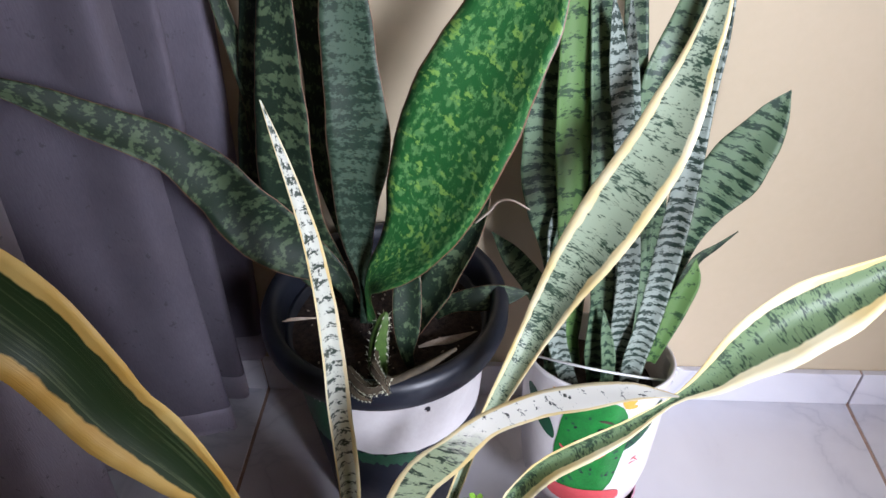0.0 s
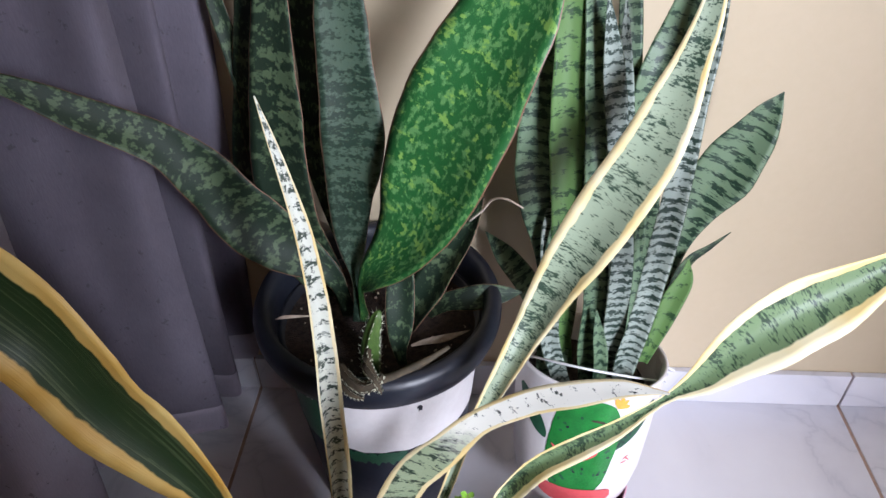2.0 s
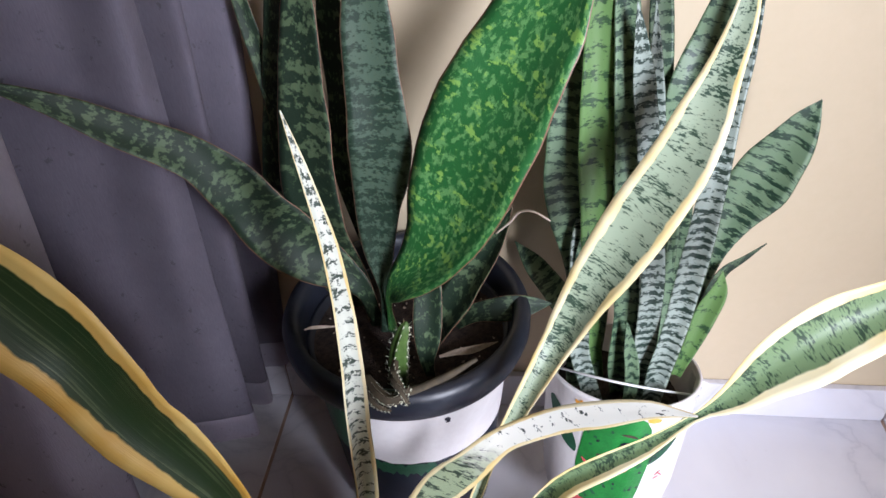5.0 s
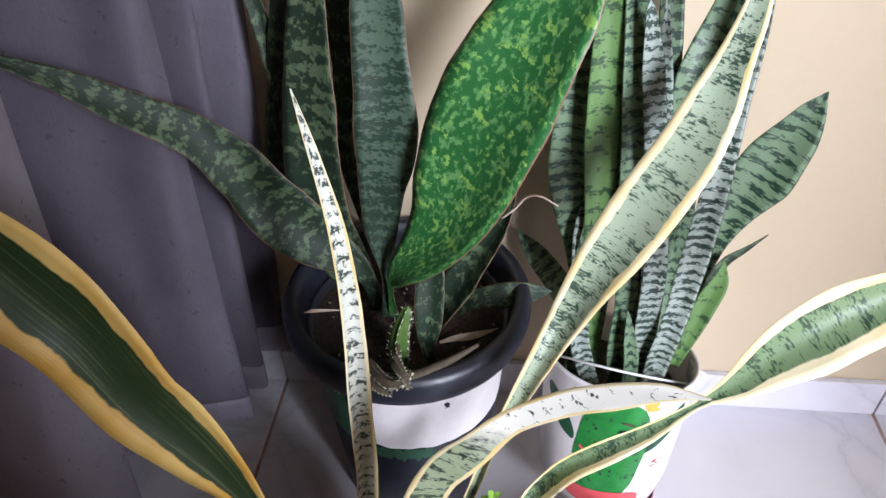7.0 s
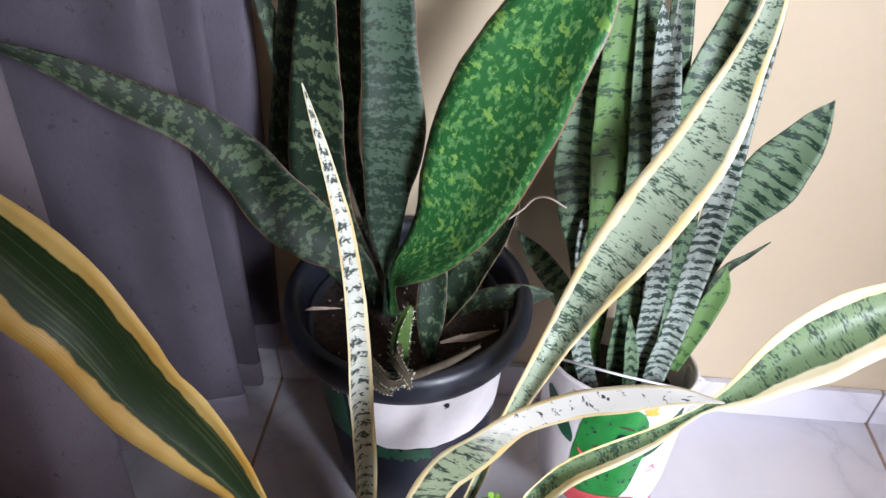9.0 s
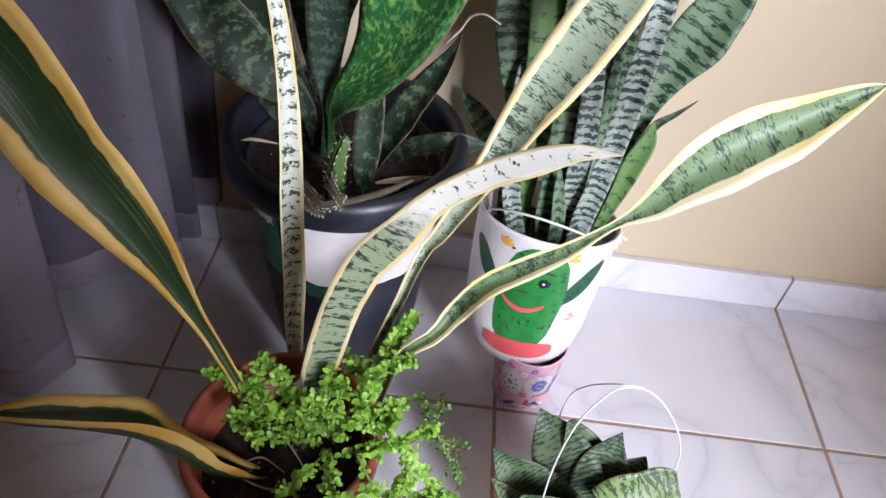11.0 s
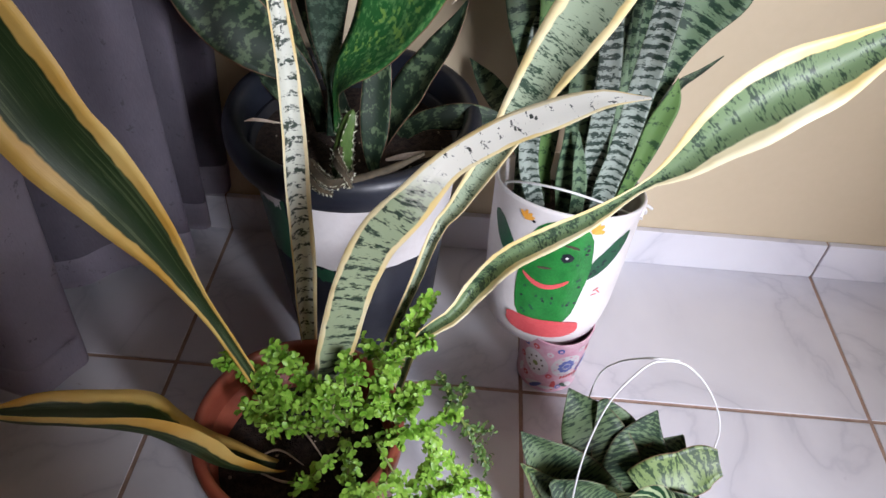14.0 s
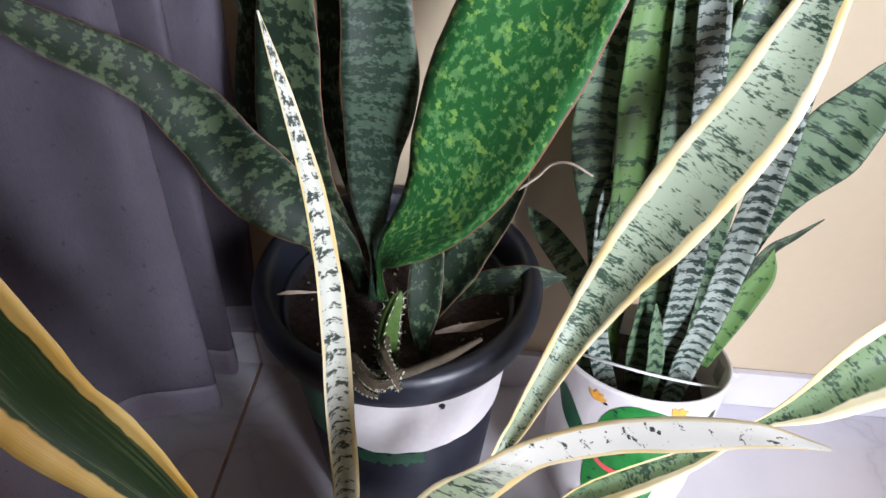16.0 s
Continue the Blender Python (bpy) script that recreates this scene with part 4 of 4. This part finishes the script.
for k in range(12):
    u = rnd.uniform(-0.03, 0.03)
    blob("painted_dot", bucket, W, 0.036 + u * 0.64 + rnd.uniform(-0.003, 0.003), 0.126 + u * 0.77 + rnd.uniform(-0.003, 0.003), 0.0016, 0.0013, 30, M_BLACK, 0.001, 2.0, 0.3, seed=k + 60)
# the print on the tin: bars, rings and leaves
TW = TIN_WALL
blob("printed_oval", tin, TW, -0.024, 0.058, 0.0165, 0.024, 20, M_LILAC, 0.0006, 2.0, 0.05, label="pale printed oval", seed=1)
for k in range(8):
    a = math.pi * k / 4
    blob("printed_dot", tin, TW, -0.024 + 0.0095 * math.cos(a), 0.058 + 0.014 * math.sin(a), 0.0013, 0.0018, 0, M_TWIG, 0.001, seed=k)
blob("printed_dot", tin, TW, -0.024, 0.058, 0.0036, 0.0045, 20, M_STEM, 0.001)
blob("printed_disc", tin, TW, 0.015, 0.06, 0.019, 0.0225, 0, M_LILAC, 0.0005, label="pale printed disc", seed=3)
for k in range(9):
    a = 2 * math.pi * k / 9
    blob("printed_petal", tin, TW, 0.015 + 0.0075 * math.cos(a), 0.06 + 0.01 * math.sin(a), 0.0034, 0.0036, 0, M_BLUE, 0.0009, seed=k)
    blob("printed_bead", tin, TW, 0.015 + 0.0135 * math.cos(a), 0.06 + 0.0195 * math.sin(a), 0.0018, 0.0022, 0, M_TIN, 0.0009, seed=k)
blob("printed_petal", tin, TW, 0.015, 0.06, 0.0042, 0.0046, 0, M_BLUE, 0.0009)
for k, (s, h, t, m) in enumerate(((-0.025, 0.014, 30, M_LILAC), (-0.019, 0.012, 45, M_BLUE), (0.022, 0.014, 140, M_DKGREEN), (0.028, 0.013, 130, M_LILAC), (0.004, 0.018, 90, M_RED), (-0.004, 0.012, 0, M_LILAC), (-0.045, 0.03, 80, M_LILAC), (0.038, 0.03, 70, M_LILAC), (0.04, 0.06, 70, M_BLUE))):
    blob("printed_leaf", tin, TW, s, h, 0.011, 0.0035, t, m, 0.0007 + 0.0001 * k, seed=k)
for k, (s, h, m) in enumerate(((-0.04, 0.086, M_BLUE), (-0.026, 0.091, M_RED), (-0.008, 0.084, M_LILAC), (0.003, 0.094, M_BLUE), (0.03, 0.09, M_LILAC), (0.042, 0.082, M_RED), (-0.004, 0.038, M_RED), (-0.044, 0.058, M_RED), (0.036, 0.044, M_BLUE), (-0.036, 0.026, M_RED), (0.012, 0.014, M_BLUE))):
    blob("printed_bead", tin, TW, s, h, 0.0042, 0.0048, 0, m, 0.0008, seed=k)
    blob("printed_dot", tin, TW, s, h, 0.0018, 0.002, 0, M_TIN, 0.0011, seed=k)
for k in range(7):
    blob("printed_bar", tin, TW, 0.012 + 0.0042 * k, 0.036, 0.0014, 0.003, 8 * (k % 2), M_RED, 0.0008, 5.0, seed=k)

soil("potting_soil", (0.022, 0.106, 0.208), 0.0735, "dark potting soil in the white bucket")
handle = tube(bmesh.new(), [(-0.075, -0.008, 0.167), (-0.074, -0.027, 0.181), (-0.050, -0.062, 0.198), (-0.016, -0.075, 0.200), (0.033, -0.056, 0.182), (0.088, -0.014, 0.150)], 0.0014, 8, 50)
part("handle", handle, M_WIRE, bucket, "loose white wire handle")
ear = bmesh.new()
tube(ear, [(0.083, 0.0, 0.163), (0.092, -0.004, 0.158), (0.095, 0.003, 0.15), (0.09, 0.008, 0.156), (0.094, -0.002, 0.162), (0.101, 0.0, 0.158)], 0.0019, 8, 40)
part("knot", ear, M_WIRE, bucket, "twisted white wire knot")
lug = box(bmesh.new(), 0.082, -0.009, 0.146, 0.091, 0.012, 0.172, 0.002)
part("lug", lug, M_WHITE, bucket)

# ---- pink pot's wire handle ----
hook = bmesh.new()
BASE = Vector(pink_pot.location)
tube(hook, [tuple(Vector(p) - BASE) for p in ((0.031, -0.236, 0.075), (0.029, -0.236, 0.094), (0.023, -0.225, 0.173), (0.025, -0.210, 0.230), (0.036, -0.195, 0.281), (0.056, -0.180, 0.304), (0.071, -0.171, 0.307), (0.102, -0.160, 0.291), (0.145, -0.145, 0.230), (0.175, -0.138, 0.162), (0.175, -0.150, 0.114), (0.173, -0.165, 0.103))], 0.0009, 8, 70)
part("handle", hook, M_WIRE, pink_pot, "thin white wire handle")
hook = bmesh.new()
tube(hook, [tuple(Vector(p) - BASE) for p in ((0.056, -0.107, 0.107), (0.049, -0.110, 0.150), (0.048, -0.120, 0.216), (0.052, -0.145, 0.269), (0.062, -0.160, 0.295), (0.072, -0.170, 0.310), (0.092, -0.163, 0.301))], 0.0008, 8, 50)
part("handle", hook, M_WIRE, pink_pot, "thin white wire handle")
hook = bmesh.new()
tube(hook, [tuple(Vector(p) - BASE) for p in ((0.027, -0.238, 0.102), (0.033, -0.240, 0.098), (0.027, -0.234, 0.094), (0.034, -0.240, 0.089), (0.027, -0.240, 0.084), (0.035, -0.243, 0.079))], 0.0012, 8, 40)
part("knot", hook, M_WIRE, pink_pot, "twisted white wire knot")

# ---- curtain ----
LOW = [(-0.445, 0.262), (-0.45, 0.245), (-0.492, 0.235), (-0.458, 0.205), (-0.455, 0.19), (-0.497, 0.182), (-0.468, 0.155), (-0.468, 0.14), (-0.53, 0.122), (-0.6, 0.092), (-0.635, 0.062), (-0.6, 0.03), (-0.55, -0.02), (-0.547, -0.045), (-0.585, -0.085), (-0.66, -0.075), (-0.73, -0.04), (-0.77, -0.11), (-0.84, -0.16), (-0.93, -0.12), (-1.0, -0.2), (-1.1, -0.2)]
HIGH = [(-0.4, 0.262), (-0.405, 0.24), (-0.46, 0.235), (-0.425, 0.185), (-0.422, 0.165), (-0.47, 0.165), (-0.44, 0.135), (-0.445, 0.115), (-0.51, 0.125), (-0.575, 0.11), (-0.605, 0.085), (-0.56, 0.045), (-0.508, 0.005), (-0.505, -0.02), (-0.55, -0.055), (-0.65, -0.05), (-0.73, 0.0), (-0.77, -0.05), (-0.84, -0.09), (-0.93, -0.06), (-1.0, -0.13), (-1.1, -0.13)]


def drape(name, band, rows, parent, material, out=0.0, label="", span=(0, 220)):
    """Cloth hung in folds between the low and the high line; band: its height from the hem; span: the stretch along the line."""
    n = 220
    low, high = glide([(*p, 0) for p in LOW], n), glide([(*p, 0) for p in HIGH], n)
    bm, grid = bmesh.new(), []
    for i in range(rows + 1):
        f = i / rows
        row = []
        for k in range(*span):
            base = 0.034 + 0.052 * max(0, 1 - k / (0.4 * n)) + 0.003 * math.sin(k * 0.23)
            z = base + f * (band or 2.47 - base) - (0.001 if band else 0)
            q = min(max((z - 0.03) / 0.62, 0), 1.4)
            p = low[k] * (1 - q) + high[k] * q
            w = 0.007 * noise.noise(Vector((k * 0.1, z * 2.2, 1.0))) + 0.003 * math.sin(k * 0.42 + z * 1.5)
            row.append(bm.verts.new((p[0] + w + out, p[1] - w - out, z)))
        grid.append(row)
    for i in range(rows):
        for k in range(span[1] - span[0] - 1):
            bm.faces.new((grid[i][k], grid[i][k + 1], grid[i + 1][k + 1], grid[i + 1][k]))
    bmesh.ops.solidify(bm, geom=bm.faces[:], thickness=0.0015)
    return part(name, bm, material, parent, label)


curtain = thing("curtain", (0, 0, 0), "long grey-lilac cloth curtain in deep folds above the floor", "curtain")
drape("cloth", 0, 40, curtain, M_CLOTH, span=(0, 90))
# same curtain; the light falling on this stretch is in its paler colour
drape("panel", 0, 40, curtain, M_HEM_LIT_PANEL, label="nearer curtain panel with window light put into its paler colour", span=(89, 220))
drape("hem", 0.05, 4, curtain, M_HEM_LIT_PANEL, 0.0022, "thicker folded hem")


# ---- trailing plant in the terracotta pot ----
trailing = thing("trailing_plant", (-0.178, -0.205, 0.16), "bright green small-leaved trailing plant spilling over the terracotta pot", "trailing plant")
TBASE = Vector(trailing.location)
sprig_rnd = random.Random(4)


def sprig(points, gap=0.0036, size=0.0062, skin=None):
    """A thin stem with pairs of small egg-shaped leaves and short leafy side shoots."""
    rnd = sprig_rnd
    line = [Vector(p) - TBASE for p in glide(points, 30)]
    length = sum((b - a).length for a, b in zip(line[:-1], line[1:]))
    st = tube(bmesh.new(), [tuple(p) for p in line[::5]] + [tuple(line[-1])], 0.0011, 6, 16)
    ob = part("stem", st, M_STEM, trailing)
    bm = bmesh.new()

    def leaflet(c, way, up, s):
        side = way.cross(up).normalized()
        up = side.cross(way).normalized()
        rows = []
        for q, w, h in ((0.0, 0.08, 0), (0.22, 0.2, 0.03), (0.55, 0.34, 0.05), (0.82, 0.29, 0.03), (1.0, 0.08, 0.0)):
            m = c + way * s * q - up * s * 0.18 * q * q
            rows.append([bm.verts.new(m - side * s * w + up * s * h * 2), bm.verts.new(m), bm.verts.new(m + side * s * w + up * s * h * 2)])
        for a, b in zip(rows[:-1], rows[1:]):
            bm.faces.new((a[0], a[1], b[1], b[0])), bm.faces.new((a[1], a[2], b[2], b[1]))

    count = max(5, int(length / gap))
    for k in range(count):
        f = (k + 0.6) / count
        if f < 0.22 and length > 0.05 and rnd.random() < 0.6:
            continue
        i = min(int(f * 29), 28)
        c = line[i].lerp(line[i + 1], f * 29 - i)
        t = (line[i + 1] - line[i]).normalized()
        a = t.orthogonal().normalized()
        twist = rnd.uniform(0, 6.28)
        for side in (0, math.pi):
            d = Matrix.Rotation(twist + side, 3, t) @ a
            if rnd.random() < 0.5:
                shoot = (d + t * 0.8 + Vector((0, -0.2, 0.35))).normalized()
                reach = rnd.uniform(0.004, 0.015) * (1.15 - 0.55 * f)
                for m in range(4):
                    q = c + shoot * reach * (m + 1) / 4
                    w = Matrix.Rotation(rnd.uniform(0, 6.28), 3, shoot) @ shoot.orthogonal().normalized()
                    leaflet(q, (w + shoot * 0.7).normalized(), (Vector((0.1, -0.35, 1)) + shoot).normalized(), size * (0.7 if skin else 1.0) * rnd.uniform(0.7, 1.2))
            leaflet(c, (d + t * 0.5).normalized(), Vector((0.1, -0.4, 1)).normalized(), size * (0.7 if skin else 1.0) * rnd.uniform(0.8, 1.4))
    leaves = part("leaves", bm, skin or M_SPRIG, ob, "tiny glossy dark green leaves" if skin else "tiny glossy bright green leaves")
    tagged(leaves, kind="stuff")


def bush(points):
    """Two sprigs close together."""
    sprig(points)
    for k in range(1):
        d = [sprig_rnd.uniform(-0.013, 0.013) for _ in range(3)]
        sprig([(p[0] + d[0] * min(i, 2) / 2, p[1] + d[1] * min(i, 2) / 2, p[2] + 0.5 * d[2] * min(i, 2) / 2) for i, p in enumerate(points)])


bush([(-0.190, -0.200, 0.220), (-0.238, -0.185, 0.229), (-0.272, -0.170, 0.237), (-0.303, -0.160, 0.241)])
bush([(-0.178, -0.200, 0.214), (-0.156, -0.160, 0.241), (-0.138, -0.125, 0.259), (-0.123, -0.110, 0.291)])
bush([(-0.186, -0.200, 0.221), (-0.211, -0.180, 0.242), (-0.230, -0.165, 0.248), (-0.239, -0.160, 0.265)])
bush([(-0.178, -0.200, 0.214), (-0.156, -0.190, 0.235), (-0.135, -0.180, 0.241), (-0.114, -0.175, 0.247)])
bush([(-0.182, -0.200, 0.214), (-0.178, -0.190, 0.240), (-0.174, -0.180, 0.256), (-0.172, -0.175, 0.270)])
bush([(-0.186, -0.205, 0.213), (-0.209, -0.200, 0.216), (-0.232, -0.200, 0.216), (-0.249, -0.200, 0.215)])
sprig([(-0.180, -0.210, 0.212), (-0.194, -0.225, 0.200), (-0.210, -0.235, 0.182), (-0.222, -0.240, 0.173)])
sprig([(-0.178, -0.210, 0.213), (-0.165, -0.280, 0.251), (-0.163, -0.283, 0.163), (-0.160, -0.304, 0.123), (-0.154, -0.326, 0.070)])
sprig([(-0.171, -0.215, 0.210), (-0.131, -0.209, 0.227), (-0.098, -0.197, 0.234), (-0.086, -0.192, 0.252)])
sprig([(-0.148, -0.215, 0.222), (-0.114, -0.203, 0.223), (-0.099, -0.198, 0.185), (-0.075, -0.200, 0.135), (-0.050, -0.220, 0.067)])
sprig([(-0.151, -0.225, 0.234), (-0.132, -0.238, 0.200), (-0.117, -0.248, 0.166), (-0.096, -0.262, 0.113), (-0.093, -0.275, 0.052)])
sprig([(-0.163, -0.280, 0.208), (-0.187, -0.280, 0.192), (-0.215, -0.280, 0.171), (-0.239, -0.280, 0.149)])
sprig([(-0.163, -0.283, 0.163), (-0.179, -0.289, 0.147), (-0.193, -0.293, 0.136), (-0.206, -0.296, 0.125)])
sprig([(-0.161, -0.301, 0.128), (-0.174, -0.305, 0.115), (-0.186, -0.309, 0.103), (-0.194, -0.311, 0.096)])
sprig([(-0.160, -0.292, 0.146), (-0.142, -0.296, 0.144), (-0.128, -0.300, 0.140), (-0.117, -0.302, 0.137)])
sprig([(-0.158, -0.309, 0.111), (-0.145, -0.313, 0.106), (-0.132, -0.317, 0.101), (-0.124, -0.321, 0.094)])
sprig([(-0.155, -0.319, 0.087), (-0.161, -0.323, 0.075), (-0.163, -0.328, 0.062), (-0.164, -0.333, 0.048)])
sprig([(-0.163, -0.280, 0.179), (-0.149, -0.280, 0.182), (-0.135, -0.280, 0.185), (-0.122, -0.280, 0.179)])
sprig([(-0.163, -0.280, 0.242), (-0.151, -0.280, 0.254), (-0.141, -0.265, 0.245), (-0.132, -0.260, 0.245)])
sprig([(-0.157, -0.313, 0.102), (-0.144, -0.306, 0.121), (-0.132, -0.302, 0.133), (-0.119, -0.301, 0.140)])
sprig([(-0.127, -0.241, 0.188), (-0.142, -0.246, 0.169), (-0.153, -0.248, 0.157), (-0.161, -0.251, 0.145)])
sprig([(-0.121, -0.246, 0.174), (-0.108, -0.245, 0.180), (-0.096, -0.241, 0.195), (-0.085, -0.239, 0.204)])
sprig([(-0.114, -0.250, 0.159), (-0.099, -0.251, 0.159), (-0.090, -0.252, 0.158), (-0.082, -0.254, 0.152)])
sprig([(-0.111, -0.254, 0.147), (-0.124, -0.257, 0.129), (-0.138, -0.257, 0.125), (-0.156, -0.257, 0.121)])
sprig([(-0.102, -0.259, 0.127), (-0.092, -0.260, 0.126), (-0.085, -0.262, 0.119), (-0.082, -0.264, 0.108)])
sprig([(-0.102, -0.199, 0.195), (-0.106, -0.202, 0.161), (-0.112, -0.209, 0.153), (-0.122, -0.217, 0.145)])
sprig([(-0.088, -0.196, 0.155), (-0.070, -0.198, 0.134), (-0.056, -0.197, 0.124), (-0.051, -0.201, 0.111)])
sprig([(-0.081, -0.198, 0.146), (-0.089, -0.210, 0.129), (-0.098, -0.216, 0.124), (-0.102, -0.221, 0.116)])
sprig([(-0.109, -0.201, 0.214), (-0.105, -0.200, 0.196), (-0.103, -0.200, 0.169), (-0.105, -0.209, 0.145)])
sprig([(-0.098, -0.197, 0.234), (-0.093, -0.195, 0.261), (-0.098, -0.196, 0.282), (-0.102, -0.197, 0.299)], skin=M_SPRIG_DARK)
sprig([(-0.089, -0.194, 0.238), (-0.077, -0.190, 0.220), (-0.066, -0.187, 0.205), (-0.055, -0.185, 0.204)], skin=M_SPRIG_DARK)
sprig([(-0.087, -0.193, 0.245), (-0.073, -0.190, 0.203), (-0.059, -0.186, 0.165), (-0.051, -0.188, 0.139)], skin=M_SPRIG_DARK)
sprig([(-0.088, -0.193, 0.250), (-0.083, -0.191, 0.265), (-0.082, -0.190, 0.271), (-0.081, -0.190, 0.278)], skin=M_SPRIG_DARK)
bush([(-0.151, -0.160, 0.249), (-0.161, -0.155, 0.259), (-0.164, -0.150, 0.262), (-0.167, -0.150, 0.269)])
bush([(-0.144, -0.145, 0.253), (-0.131, -0.145, 0.262), (-0.124, -0.140, 0.262), (-0.119, -0.140, 0.267)])
bush([(-0.156, -0.190, 0.235), (-0.152, -0.185, 0.258), (-0.150, -0.180, 0.267), (-0.148, -0.180, 0.280)])
bush([(-0.152, -0.190, 0.236), (-0.137, -0.195, 0.231), (-0.129, -0.195, 0.240), (-0.122, -0.195, 0.248)])
bush([(-0.178, -0.190, 0.240), (-0.192, -0.185, 0.245), (-0.195, -0.185, 0.251), (-0.200, -0.180, 0.251)])
bush([(-0.248, -0.180, 0.228), (-0.257, -0.170, 0.243), (-0.254, -0.165, 0.255), (-0.253, -0.160, 0.259)])
bush([(-0.234, -0.185, 0.226), (-0.247, -0.190, 0.215), (-0.256, -0.190, 0.210), (-0.263, -0.185, 0.225)])

# ---- scraps in the terracotta pot ----
stump = thing("leaf_stump", (-0.232, -0.188, 0.138), "dark withered blade stump in the terracotta pot", "plant stump")
part("stump", tube(bmesh.new(), [(-0.012, 0.03, 0.0), (-0.008, 0.02, 0.035), (-0.014, 0.012, 0.06)], [0.011, 0.01, 0.003], 10), M_BLACK, stump)
for k, pts_ in enumerate(([(-0.27, -0.2, 0.146), (-0.25, -0.195, 0.154), (-0.225, -0.205, 0.148)], [(-0.245, -0.16, 0.146), (-0.225, -0.18, 0.156), (-0.205, -0.2, 0.147)], [(-0.265, -0.215, 0.146), (-0.24, -0.225, 0.152), (-0.21, -0.222, 0.146)])):
    tgt = thing("dry_root", pts_[0], "thin pale dry root on the potting soil", "dry root", "dry roots")
    part("root", tube(bmesh.new(), [tuple(Vector(p) - Vector(pts_[0])) for p in pts_], [0.0008, 0.0012, 0.0006], 6), M_DRY, tgt)
scrap = thing("paper_strip", (-0.222, -0.035, 0.0), "narrow white strip lying on the floor by the black pot", "paper strip")
part("strip", box(bmesh.new(), -0.035, -0.005, 0.001, 0.035, 0.005, 0.003, 0.0008), M_WIRE, scrap)
scrap.rotation_euler = (0, 0, radians(-42))

# ---- pale grit on the soil ----
def grit(at, r, count, seed, label):
    rnd = random.Random(seed)
    bm = bmesh.new()
    for k in range(count):
        q, a, size = r * math.sqrt(rnd.random()), rnd.uniform(0, 6.283), rnd.uniform(0.0007, 0.0022)
        m = Matrix.Translation((q * math.cos(a), q * math.sin(a), 0.006 + size * 0.3)) @ Euler((rnd.random() * 6, rnd.random() * 6, 0)).to_matrix().to_4x4() @ Matrix.Diagonal((size, size * rnd.uniform(0.5, 1.8), size * 0.7, 1))
        bmesh.ops.create_icosphere(bm, subdivisions=1, radius=1.0, matrix=m)
    ob = new("grit", mesh_of("grit", bm, M_DRY, False))
    ob.location = at
    tagged(ob, label, "grit", kind="stuff")


grit((-0.223, 0.122, 0.285), 0.107, 60, 3, "pale grit and root bits on the black pot's soil")
grit((-0.228, -0.190, 0.136), 0.074, 24, 4, "pale grit and root bits on the terracotta pot's soil")

# ---- skirting and floor tiles ----
skirting = tagged(new("baseboard"), "low skirting of lilac grey floor tiles along the wall", "baseboard", kind="structure")
piece = mesh_of("skirting_tile", box(bmesh.new(), -0.2235, -0.004, 0.0, 0.2235, 0.006, 0.067, 0.0012), M_TILE, False)
for k in range(-6, 3):
    ob = new("skirting_tile", piece)
    ob.location, ob.parent = (0.225 + 0.45 * k, WALL_Y - 0.0065, 0.0005), skirting
bed = slab("trim", (-2.6, WALL_Y - 0.006, 0, 1.3, WALL_Y + 0.001, 0.0655), M_GROUT, label="thin mortar bed behind the skirting tiles", category="trim")
piece = mesh_of("tile", box(bmesh.new(), -0.2225, -0.2225, -0.008, 0.2225, 0.2225, 0.0, 0.001), M_TILE, False)
for i in range(-6, 3):
    for j in range(-3, 1):
        ob = new("tile", piece)
        ob.location, ob.parent = (0.225 + 0.45 * i, 0.225 + 0.45 * j, 0.0), floor
